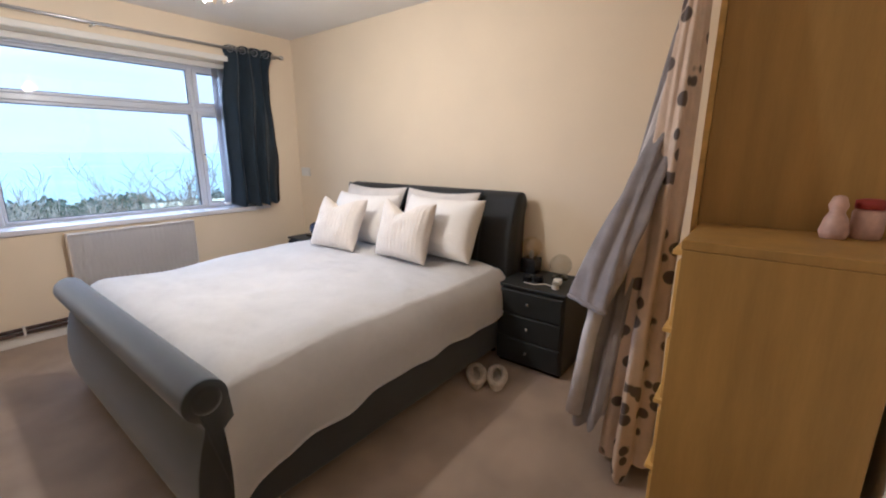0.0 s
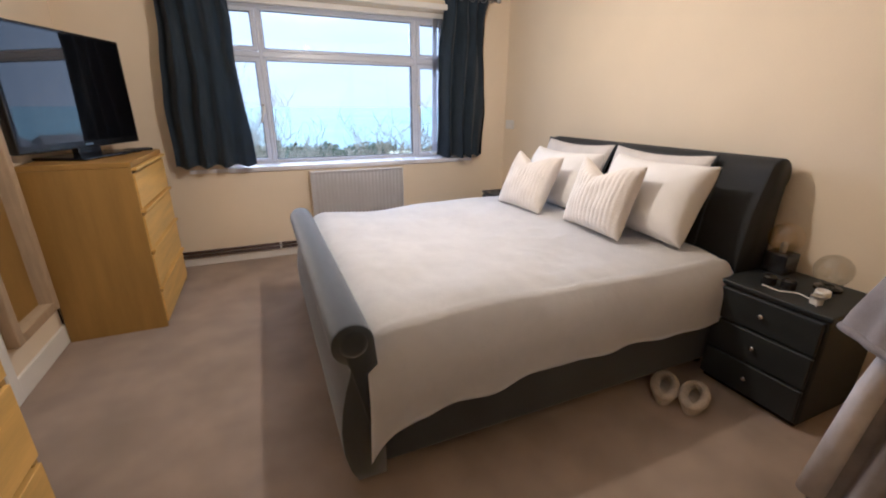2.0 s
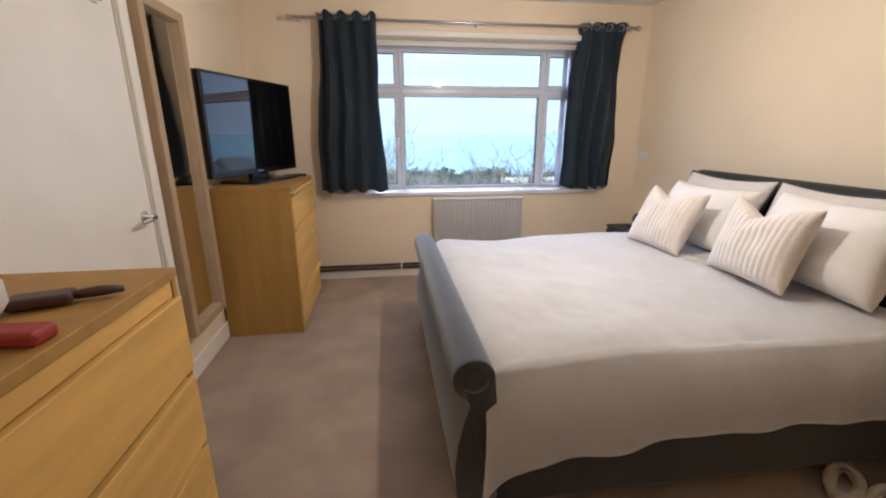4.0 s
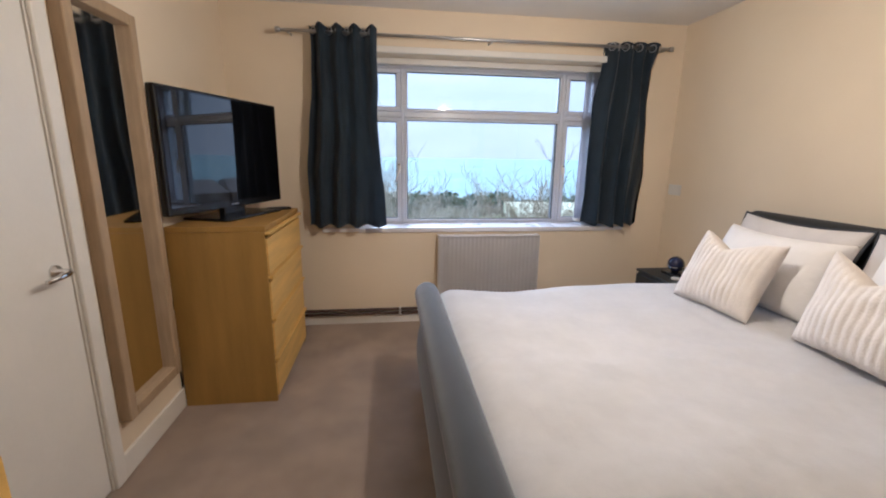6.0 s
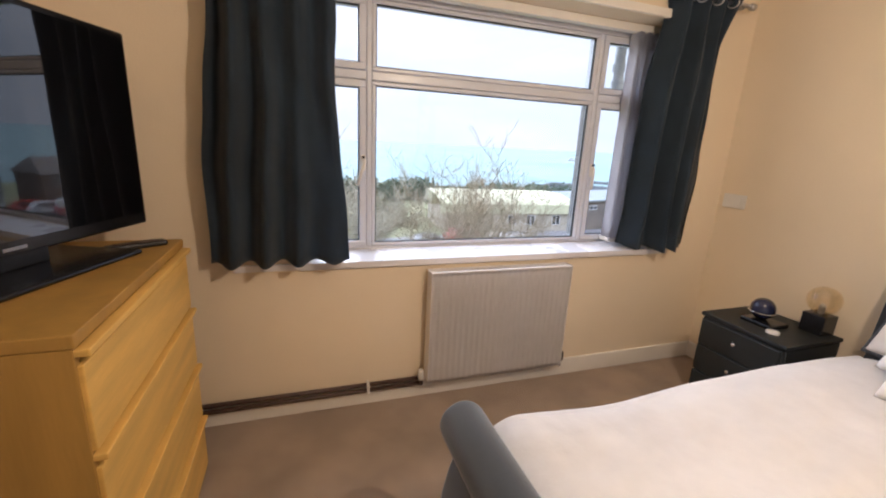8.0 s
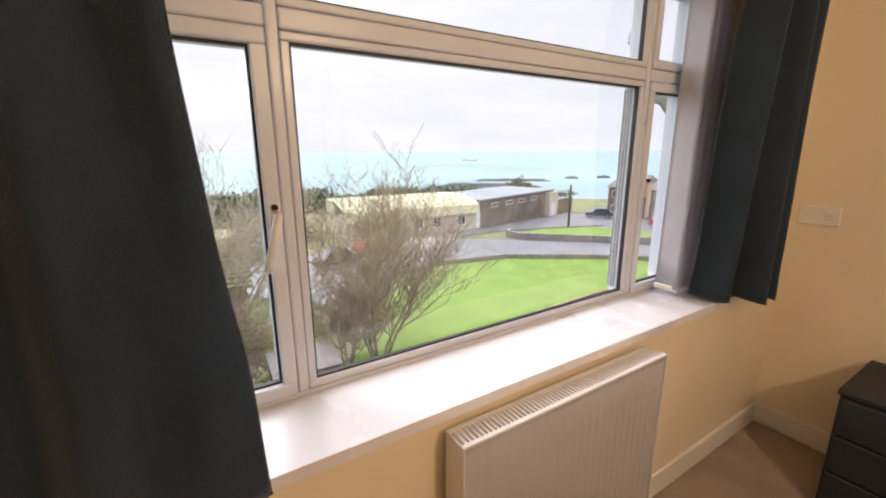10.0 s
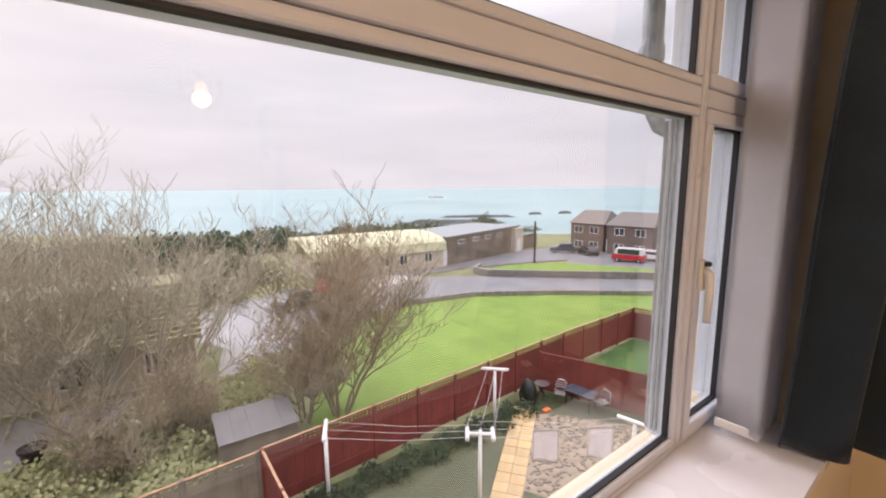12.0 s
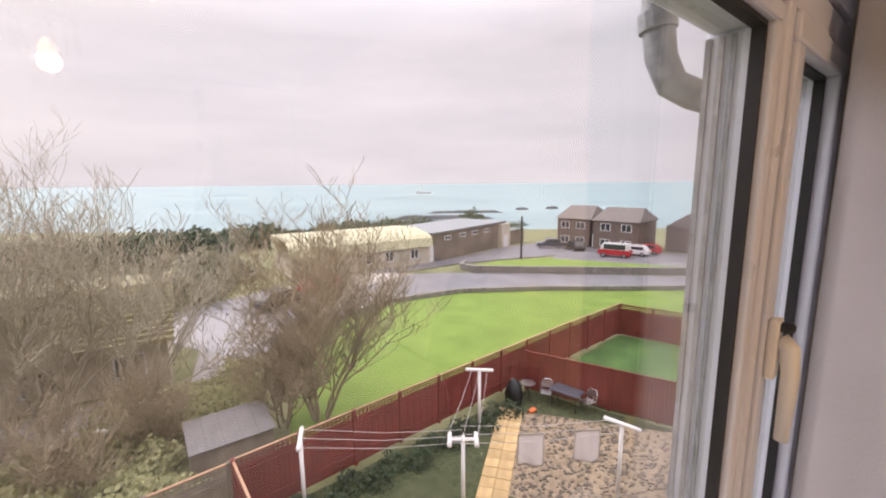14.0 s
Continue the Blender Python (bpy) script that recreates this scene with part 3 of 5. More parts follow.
cushion("pillow", 0.66, 0.42, 0.25, M_PILLOW, "plain white plump pillow leaning on a grey pillow", on_bed(2.975, 1.97, 24, -3), seed=9)
cushion("cushion", 0.44, 0.39, 0.15, M_KNIT, "cream ribbed cushion with a dented top edge", on_bed(2.705, 2.675, 26, 5), ribs=15, chop=0.15, seed=11, dent=0.1)
cushion("cushion", 0.46, 0.39, 0.15, M_KNIT, "cream ribbed cushion with a dented top edge", on_bed(2.775, 2.07, 18, -3), ribs=15, chop=0.18, seed=13, dent=0.15)


# ---- bedside cabinets ----
def bedside(m, label):
    ob = thing("bedside_cabinet", label, "bedside cabinet", m, "bedside cabinets")
    part("body", box(0.012, 0.42, 0, 0.44, 0.02, 0.51, 0.012, 3), M_BEDSIDE, ob)
    part("top", box(0.0, 0.42, -0.006, 0.446, 0.511, 0.532, 0.006, 3), M_BEDSIDE, ob)
    part("plinth", box(0.03, 0.41, 0.015, 0.425, 0.0, 0.019), M_PLASTIC, ob)
    for k in range(3):
        d = part("drawer", box(-0.008, 0.0115, 0.012, 0.428, 0.035 + k * 0.158, 0.185 + k * 0.158, 0.007, 3), M_BEDSIDE, ob)
        part("knob", lathe([(0.005, 0), (0.005, 0.008), (0.011, 0.012), (0.011, 0.018), (0.007, 0.021)], 16), M_CHROME, d, "small chrome knob", True).matrix_basis = pose(-0.008, 0.22, 0.118 + k * 0.158, 0, -90, 0)
    return ob


bedside(pose(3.075, 1.06, 0), "dark teal-grey three-drawer bedside cabinet with chrome knobs")
bedside(pose(3.055, 3.37, 0), "dark teal-grey bedside cabinet with chrome knobs near the window")


def globe_lamp(m):
    ob = thing("globe_lamp", "small black block table lamp with amber glass globe", "lamp", m, "globe lamps")
    part("base", box(-0.052, 0.052, -0.052, 0.052, 0, 0.10, 0.004), M_PLASTIC, ob)
    pts = [(0.02, 0.10)] + [(0.072 * math.sin(a), 0.172 - 0.072 * math.cos(a)) for a in [0.45 + k * 0.22 for k in range(12)]] + [(0.004, 0.2438)]
    g = part("globe", lathe(pts, 28), M_GLOBE, ob, "clear amber glass globe", True)
    g.visible_shadow = False
    part("filament_holder", lathe([(0.014, 0.10), (0.014, 0.14), (0.008, 0.15)], 14), M_STEEL, ob)
    return ob


globe_lamp(pose(3.41, 1.44, 0.532))
globe_lamp(pose(3.42, 3.46, 0.532))

# things on the near bedside cabinet
disc = thing("clear_dome", "clear round glass dome on a black foot", "ornament", pose(3.38, 1.22, 0.532))
part("foot", lathe([(0.05, 0), (0.05, 0.012), (0.02, 0.02)], 24), M_PLASTIC, disc)
part("dome", lathe([(0.03, 0.02)] + [(0.07 * math.sin(a), 0.09 - 0.07 * math.cos(a)) for a in [0.5 + k * 0.24 for k in range(11)]] + [(0.004, 0.1598)], 28), M_DOME, disc, smooth=True).visible_shadow = False
gls = thing("sunglasses", "black sunglasses lying folded on the cabinet", "sunglasses", pose(3.22, 1.33, 0.532, 0, 0, 20))
for y in (-0.035, 0.035):
    part("lens", lathe([(0.028, 0), (0.028, 0.035), (0.02, 0.042)], 18, (0, y, 0)), M_PLASTIC, gls)
part("bridge", tube([(0, -0.01, 0.03), (0, 0.01, 0.03)], 0.004, 8), M_PLASTIC, gls)
pot = thing("ceramic_pots", "small pale pot beside the sunglasses", "pot", pose(3.25, 1.18, 0.532))
part("bowl", lathe([(0.018, 0), (0.028, 0.012), (0.026, 0.035), (0.020, 0.036), (0.018, 0.02)], 20), M_WHITEPL, pot, smooth=True)
pot2 = thing("cream_jar", "small white jar with steel lid on the cabinet", "jar", pose(3.17, 1.16, 0.532))
part("jar", lathe([(0.022, 0), (0.022, 0.024)], 18), M_WHITEPL, pot2)
part("lid", lathe([(0.023, 0.0245), (0.023, 0.034)], 18), M_STEEL, pot2)
cab = thing("charger_cable", "white charger lead lying across the cabinet", "cable", pose(3.13, 1.14, 0.534))
part("lead", tube([(0.0, 0.0, 0.003), (0.05, 0.03, 0.003), (0.07, 0.1, 0.004), (0.02, 0.15, 0.003), (0.03, 0.22, 0.003)], 0.003, 8), M_WHITEPL, cab, smooth=True)
# things on the far cabinet
ball = thing("navy_globe", "glossy navy round ornament on a flat black stand", "ornament", pose(3.24, 3.62, 0.532))
part("stand", box(-0.07, 0.07, -0.10, 0.06, 0, 0.022, 0.006), M_PLASTIC, ball)
part("sphere", lathe([(0.012, 0.022)] + [(0.058 * math.sin(a), 0.078 - 0.058 * math.cos(a)) for a in [0.3 + k * 0.25 for k in range(12)]], 28), M_NAVY, ball, smooth=True)
part("band", tube([(0.06 * math.cos(a * 0.3927), 0.06 * math.sin(a * 0.3927), 0.062) for a in range(17)], 0.004, 8, caps=False), M_CHROME, ball)
pb = thing("phone_charger", "small white charging puck on the cabinet", "charger", pose(3.16, 3.50, 0.532))
part("puck", lathe([(0.03, 0), (0.03, 0.008), (0.026, 0.011)], 22), M_WHITEPL, pb)

# slippers beside the bed
def slipper(m):
    ob = thing("slipper", "cream fluffy open-toe slipper lying on the carpet", "slipper", m, "pair of slippers")
    sole = bmesh.new()
    ol = [(0.10 * math.cos(a), 0.048 * math.sin(a) * (1 + 0.15 * math.cos(a))) for a in [k * math.pi / 14 for k in range(28)]]
    lo, hi = [sole.verts.new((x, y, 0)) for x, y in ol], [sole.verts.new((x, y, 0.022)) for x, y in ol]
    sole.faces.new(lo), sole.faces.new(hi)
    for k in range(28):
        sole.faces.new((lo[k], lo[(k + 1) % 28], hi[(k + 1) % 28], hi[k]))
    part("sole", sole, M_FUR, ob)
    part("collar", tube([(0.082 * math.cos(a * math.pi / 12), 0.042 * math.sin(a * math.pi / 12), 0.045 + 0.010 * math.cos(a * math.pi / 12)) for a in range(25)], 0.021, 10, caps=False), M_FUR, ob, "fluffy cream fur edge", True)

    def strap(u, v):
        a = math.pi * u
        return (0.02 + v * 0.065, 0.048 * math.cos(a) * (1 - 0.35 * v), 0.02 + (0.062 - 0.02 * v) * math.sin(a))
    sb = grid_sheet(12, 5, strap)
    bmesh.ops.solidify(sb, geom=sb.faces[:], thickness=0.01)
    part("upper", sb, M_FUR, ob, smooth=True)
    return ob


slipper(pose(2.78, 1.45, 0, 0, 0, 36))
slipper(pose(2.84, 1.345, 0, 0, 0, 28))


# ---- chests of drawers ----
def chest(m, w, h, d, n, label, base=0.035, lip=True):
    """Front faces +x, back on x = 0, width along y."""
    ob = thing("chest_of_drawers", label, "chest of drawers", m, "oak chests of drawers")
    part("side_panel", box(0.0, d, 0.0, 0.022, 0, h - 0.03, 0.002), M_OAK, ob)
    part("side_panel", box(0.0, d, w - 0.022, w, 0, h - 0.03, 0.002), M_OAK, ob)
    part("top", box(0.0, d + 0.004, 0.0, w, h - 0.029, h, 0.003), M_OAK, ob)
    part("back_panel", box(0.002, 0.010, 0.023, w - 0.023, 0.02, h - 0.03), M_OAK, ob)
    # Carcass coloured near-black, so shade between drawer fronts is painted in.
    part("carcass", box(0.011, d - 0.03, 0.023, w - 0.023, 0.05, h - 0.032), M_GAP_SHADE, ob)
    if base > 0.1:
        part("top_rail", box(d - 0.03, d - 0.004, 0.023, w - 0.023, base + 0.245 * n - 0.018, h - 0.031, 0.002), M_OAK2, ob)
        part("plinth", box(d - 0.025, d - 0.003, 0.023, w - 0.023, 0, base - 0.022, 0.002), M_OAK2, ob)
    else:
        part("plinth", box(d - 0.06, d - 0.045, 0.023, w - 0.023, 0, 0.049), M_OAK, ob)
    step = 0.245 if base > 0.1 else (h - 0.025 - base) / n
    for k in range(n):
        z0 = base + k * step
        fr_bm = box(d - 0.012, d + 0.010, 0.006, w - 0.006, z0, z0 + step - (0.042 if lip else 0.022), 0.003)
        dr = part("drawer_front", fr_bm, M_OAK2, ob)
        if lip:
            part("lip", box(d - 0.002, d + 0.026, 0.002, w - 0.002, z0 + step - 0.023, z0 + step - 0.007, 0.003), M_OAK2, dr, "projecting finger-pull lip")
    return ob


chest(pose(0.02, 3.10, 0), 0.80, 1.0, 0.48, 4, "oak veneer four-drawer chest below the television")
chest(pose(0.02, 0.72, 0), 0.835, 0.975, 0.50, 3, "oak veneer chest with three deep drawers beside the door", 0.181, False)
chest(pose(2.30, -0.06, 0, 0, 0, 90) @ pose(0, -0.42, 0), 0.42, 1.07, 0.48, 4, "tall narrow oak chest beside the wardrobe")

# wardrobe
wd = thing("wardrobe", "tall plain oak wardrobe with hooks on its side", "wardrobe", pose(0, 0, 0))
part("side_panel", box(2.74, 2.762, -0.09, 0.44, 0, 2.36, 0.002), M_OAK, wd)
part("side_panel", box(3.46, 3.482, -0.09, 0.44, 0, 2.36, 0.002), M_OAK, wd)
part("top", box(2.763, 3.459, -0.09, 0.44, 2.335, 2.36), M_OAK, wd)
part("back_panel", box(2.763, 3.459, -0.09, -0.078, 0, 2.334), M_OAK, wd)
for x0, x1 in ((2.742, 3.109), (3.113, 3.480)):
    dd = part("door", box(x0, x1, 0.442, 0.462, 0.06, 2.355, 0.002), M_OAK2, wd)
    part("handle", tube([(x0 + (0.33 if x0 < 3 else 0.03), 0.485, 0.95), (x0 + (0.33 if x0 < 3 else 0.03), 0.485, 1.15)], 0.006, 8), M_STEEL, dd)
hk = thing("coat_hooks", "steel over-door coat hooks on the wardrobe door", "hook rack", pose(0, 0, 0))
part("strip", box(2.76, 3.05, 0.4635, 0.468, 1.95, 2.0, 0.001), M_CHROME, hk)
for x in (2.78, 2.88, 2.99):
    part("hook", tube([(x, 0.468, 1.99), (x, 0.49, 1.975), (x, 0.505, 1.945), (x, 0.52, 1.965)], 0.004, 8), M_CHROME, hk, smooth=True)


def robe(name, label, material, cx, cy, ztop, zbot, wt, wb, deep, seed, sleeve=None):
    ob = thing(name, label, "dressing gown", pose(0, 0, 0), "hanging dressing gowns")
    rnd = random.Random(seed)
    p = [rnd.uniform(0, 6.28) for _ in range(3)]

    def fn(u, v):
        a = 2 * math.pi * u
        w = wt + (wb - wt) * (v ** 0.6)
        r = 1 + 0.24 * math.sin(a * 5 + p[0] + v * 1.5) * min(1, v * 2.5) + 0.10 * math.sin(a * 9 + p[1] - v * 3) + 0.10 * noise.noise(Vector((math.cos(a) * 2, math.sin(a) * 2, v * 5 + seed)))
        return (cx - 0.22 * v ** 1.2 * deep + w * 0.55 * r * math.cos(a), cy + 0.05 + 0.16 * v ** 0.8 * deep + w * 0.42 * r * math.sin(a), ztop + (zbot - ztop) * v + (0.035 * math.sin(a * 3 + p[2]) + 0.02 * math.sin(a * 7)) * v)
    part("body", grid_sheet(72, 36, fn), material, ob, smooth=True)
    if sleeve:
        path = [Vector(q) for q in sleeve]

        def sleeve_pt(u, v):
            f = v * (len(path) - 1)
            i = min(len(path) - 2, int(f))
            c = path[i].lerp(path[i + 1], f - i)
            d = (path[-1] - path[0]).normalized()
            e1 = d.cross(Vector((0, 0, 1))).normalized()
            e2 = e1.cross(d)
            a = 2 * math.pi * u
            rr = (0.03 + 0.05 * v ** 0.7) * (1 + 0.20 * math.sin(3 * a + 4 * v + p[0]) + 0.12 * math.sin(7 * a - 6 * v) + 0.18 * noise.noise(Vector((math.cos(a), math.sin(a), v * 7))))
            return c + e1 * rr * 1.2 * math.cos(a) + e2 * rr * 0.7 * math.sin(a)
        sl = grid_sheet(48, 40, sleeve_pt)
        part("sleeve", sl, material, ob, smooth=True)
        part("cuff", tube([sleeve_pt(k / 24, 0.985) for k in range(25)], 0.009, 8, caps=False), material, ob, "rolled cuff edge", True)
    part("hanging_loop", tube([(cx + 0.03, cy + 0.02, ztop - 0.01), (cx + 0.03, cy, ztop + 0.04)], 0.005, 6), material, ob)
    return ob


robe("grey_dressing_gown", "grey towelling dressing gown with pale lining hanging on hook", M_ROBE, 2.80, 0.49, 1.93, 0.22, 0.05, 0.19, 1.0, 4,
     [(2.74, 0.52, 1.72), (2.66, 0.58, 1.38), (2.57, 0.64, 1.12), (2.50, 0.70, 0.90), (2.46, 0.735, 0.74)])
robe("spotted_dressing_gown", "peach fleece dressing gown with dark spots hanging on hook", M_SPOT, 2.68, 0.47, 1.90, 0.05, 0.075, 0.195, 0.35, 9)

gown = next(o for o in scene.objects if o.name.startswith("grey_dressing_gown"))
part("front_edge", tube([(2.78, 0.56, 1.80), (2.70, 0.61, 1.45), (2.60, 0.68, 1.0), (2.53, 0.74, 0.6), (2.50, 0.77, 0.24)], [0.012, 0.02, 0.028, 0.03, 0.034], 10), M_ROBE_W, gown, "pale fleece front edge", True)

fig = thing("figurine", "small pale pink ornament on the chest", "ornament", pose(2.62, 0.07, 1.07))
part("body", lathe([(0.03, 0), (0.036, 0.02), (0.028, 0.06), (0.018, 0.08), (0.024, 0.10), (0.016, 0.125), (0.004, 0.13)], 22), M_PINK, fig, smooth=True)
fig2 = thing("red_candle_jar", "small red jar with lid on the chest", "jar", pose(2.665, -0.005, 1.07))
part("jar", lathe([(0.035, 0), (0.038, 0.02), (0.038, 0.08), (0.03, 0.09)], 22), M_PINK, fig2, smooth=True)
part("lid", lathe([(0.036, 0.091), (0.036, 0.115), (0.02, 0.12)], 22), M_RED, fig2, smooth=True)

# on the chest beside the door: hairbrush, red case, toy, trailing lead
br = thing("hairbrush", "dark brown paddle hairbrush lying on the chest", "hairbrush", pose(0.43, 1.325, 0.975, 0, 0, 20))
part("head", box(-0.11, 0.0, -0.03, 0.03, 0.004, 0.028, 0.01, 3), M_DARKPIPE, br)
part("handle", tube([(0, 0, 0.016), (0.04, 0, 0.018), (0.085, 0, 0.016)], [0.010, 0.012, 0.008], 10), M_DARKPIPE, br, smooth=True)
rc = thing("red_case", "small red leather case on the chest", "case", pose(0.42, 1.14, 0.975, 0, 0, -4))
part("body", box(-0.09, 0.09, -0.028, 0.028, 0, 0.03, 0.01, 3), M_RED, rc)
ty = thing("glass_pot", "grey rounded pot with pale rim on the chest", "pot", pose(0.31, 1.24, 0.975))
part("body", lathe([(0.03, 0), (0.05, 0.03), (0.05, 0.07), (0.03, 0.10), (0.032, 0.11)], 22), M_LINEN, ty, smooth=True)
ld = thing("trailing_lead", "thin black lead lying on the carpet", "cable", pose(0.53, 1.60, 0.003))
part("lead", tube([(0, -0.1, 0.003), (0.03, 0.0, 0.003), (0.03, 0.05, 0.02), (-0.01, 0.07, 0.05), (-0.05, 0.05, 0.04), (-0.06, 0.03, 0.003)], 0.003, 8), M_PLASTIC, ld, smooth=True)

# ---- long wall mirror ----
mir = thing("wall_mirror", "tall mirror in a light brown wooden frame hung on the wall", "mirror", pose(0.002, 2.60, 0.25))
W, H, F = 0.44, 1.69, 0.05
fm = box(0, 0.05, 0, F, 0, H, 0.006)
part("frame_side", fm, M_FRAMEWOOD, mir)
part("frame_side", box(0, 0.05, W - F, W, 0, H, 0.006), M_FRAMEWOOD, mir)
part("frame_bottom", box(0, 0.05, F, W - F, 0, F, 0.006), M_FRAMEWOOD, mir)
part("frame_top", box(0, 0.05, F, W - F, H - F, H, 0.006), M_FRAMEWOOD, mir)
part("mirror_glass", box(0.010, 0.016, F, W - F, F, H - F), M_MIRROR, mir, "silvered mirror glass")

# ---- television ----
tv = thing("television", "large black flat television on a glossy stand, switched off", "television", pose(0.215, 3.52, 1.0, 0, 0, -19.5))
part("case", box(-0.035, 0.012, -0.47, 0.47, 0.052, 0.68, 0.008, 3), M_PLASTIC, tv)
part("screen", box(0.0125, 0.0145, -0.452, 0.452, 0.092, 0.662), M_SCREEN, tv, "dark glossy screen")
part("badge", box(0.0125, 0.0145, -0.03, 0.03, 0.068, 0.076), M_STEEL, tv, "small silver badge")
part("neck", box(-0.03, 0.01, -0.09, 0.09, 0.016, 0.06, 0.004), M_PLASTIC, tv)
part("stand", box(-0.13, 0.15, -0.25, 0.25, 0, 0.016, 0.007, 3), M_PLASTIC, tv)
rm = thing("remote_control", "black television remote lying on the chest", "remote", pose(0.40, 3.78, 1.0, 0, 0, 35))
part("body", box(-0.085, 0.085, -0.022, 0.022, 0, 0.018, 0.006, 3), M_PLASTIC, rm)
part("keypad", box(-0.06, 0.06, -0.015, 0.015, 0.0182, 0.020, 0.0005), M_DARKPIPE, rm)
tvl = thing("television_lead", "black lead hanging down the wall by the chest", "cable", pose(0, 0, 0))
part("lead", tube([(0.012, 3.08, 1.0), (0.014, 3.085, 0.8), (0.03, 3.075, 0.6), (0.014, 3.08, 0.4), (0.02, 3.085, 0.13)], 0.004, 8), M_PLASTIC, tvl, smooth=True)

sk = thing("light_switch", "white double switch plate on the wall near the corner", "socket", pose(RX, 4.09, 1.12, 0, 0, -90))
part("plate", box(-0.073, 0.073, -0.010, -0.0005, -0.043, 0.043, 0.004), M_WHITEPL, sk)
for dx in (-0.036, 0.036):
    part("rocker", box(dx - 0.012, dx + 0.012, -0.014, -0.0102, -0.018, 0.018, 0.002), M_WHITEPL, sk)

# ---- pendant lamp ----
pl = thing("pendant_lamp", "lit pendant lamp with a warm glass shade", "ceiling lamp", pose(LAMP.x, LAMP.y, 0))
part("rose", lathe([(0.05, RZ - 0.02), (0.05, RZ - 0.001)], 24), M_WHITEPL, pl)
part("flex", tube([(0, 0, RZ - 0.02), (0, 0, LAMP.z + 0.12)], 0.004, 8), M_WHITEPL, pl)
part("holder", lathe([(0.02, LAMP.z + 0.04), (0.02, LAMP.z + 0.12)], 16), M_CHROME, pl)
part("bulb", lathe([(0.014, LAMP.z + 0.04)] + [(0.032 * math.sin(a), LAMP.z + 0.005 + 0.032 * math.cos(a)) for a in [0.5 + k * 0.26 for k in range(10)]], 20), M_BULB, pl, "glowing warm bulb", True).visible_shadow = False
for k in range(14):
    a = k * 2 * math.pi / 14
    o = part("glass_drop", lathe([(0.003, -0.05), (0.010, -0.035), (0.010, 0.02), (0.003, 0.05)], 8), M_GLOBE, pl, "hanging clear glass drop")
    o.matrix_basis = pose(0.10 * math.cos(a), 0.10 * math.sin(a), LAMP.z + 0.035)
    o.visible_shadow = False
part("ring", tube([(0.10 * math.cos(k * math.pi / 14), 0.10 * math.sin(k * math.pi / 14), LAMP.z + 0.115) for k in range(29)], 0.004, 8, caps=False), M_CHROME, pl, smooth=True)
part("spoke", tube([(-0.10, 0, LAMP.z + 0.115), (0.10, 0, LAMP.z + 0.115)], 0.003, 6), M_CHROME, pl)

dh = thing("door_hook_rail", "slim white hook rail fixed on the door", "hook rack", pose(-0.004, 2.26, 1.83))
part("rail", box(0.0005, 0.012, -0.13, 0.13, -0.015, 0.015, 0.003), M_WHITEPL, dh)
for y in (-0.10, 0.0, 0.10):
    part("peg", tube([(0.012, y, -0.004), (0.035, y, -0.008), (0.042, y, 0.012)], 0.005, 8), M_CHROME, dh, smooth=True)

# ---- outdoors ----
AHEAD = Vector((0.643, 0.766, 0))


def ground_z(x, y):
    """The hillside falls away towards the sea."""
    u = x * AHEAD.x + y * AHEAD.y
    return float(np.interp(u, (-400, 24, 75, 105, 122, 185), (-7.55, -7.55, -9.1, -9.9, -12.5, -16.0)))


M_GRASS = mat("rough_grass", (0.17, 0.18, 0.075), 0.95, vary=0.35, scale=0.5, bump=0.6, bscale=12, col2=(0.24, 0.24, 0.12))
M_LAWN = mat("mown_lawn", (0.14, 0.225, 0.03), 0.95, vary=0.14, scale=0.5, bump=0.6, bscale=14, col2=(0.18, 0.27, 0.045))
M_LAWN2 = mat("garden_lawn", (0.065, 0.135, 0.032), 0.95, vary=0.25, scale=0.8, bump=0.6, bscale=18)
M_SOIL = mat("planted_bed_soil", (0.075, 0.10, 0.035), 0.95, vary=0.5, scale=6, bump=0.9, bscale=14, col2=(0.09, 0.10, 0.045))
M_ROAD = mat("wet_asphalt", (0.17, 0.165, 0.175), 0.45, vary=0.2, scale=0.5, bump=0.2, bscale=40)
M_PATH = mat("pale_concrete", (0.40, 0.37, 0.34), 0.7, vary=0.15, scale=1.0)
M_KERB = mat("pale_kerb_stone", (0.5, 0.48, 0.46), 0.7, vary=0.15)
M_STONE = mat("grey_stone_walling", (0.22, 0.20, 0.18), 0.85, vary=0.35, scale=3.5, bump=0.8, bscale=6)
M_SLAB = mat("yellow_paving_slab", (0.52, 0.36, 0.17), 0.8, vary=0.15, scale=3, bump=0.2, bscale=40, rand=0.14)
M_GRAVEL = mat("pale_gravel", (0.30, 0.225, 0.145), 0.95, vary=0.22, scale=5.0, bump=0.5, bscale=60, col2=(0.36, 0.28, 0.19))
M_FENCE = mat("red_brown_fence_stain", (0.20, 0.042, 0.030), 0.8, vary=0.2, scale=2, stretch=(1, 1, 0.4), rand=0.10)
M_FENCE_OLD = mat("weathered_fence_timber", (0.24, 0.20, 0.155), 0.9, vary=0.3, scale=2, stretch=(1, 1, 0.4))
M_TOPRAIL = mat("pale_fence_capping", (0.42, 0.25, 0.15), 0.8, vary=0.2)
M_POST = mat("white_painted_steel_post", (0.80, 0.77, 0.75), 0.4, vary=0.05)
M_WIRE = mat("clothes_line", (0.55, 0.5, 0.48), 0.6)
M_CLOTH = mat("white_cloth", (0.78, 0.73, 0.72), 0.9, vary=0.04)
M_BARK = mat("pale_bark", (0.28, 0.225, 0.15), 0.9, vary=0.3, scale=6, bump=0.6, bscale=20)
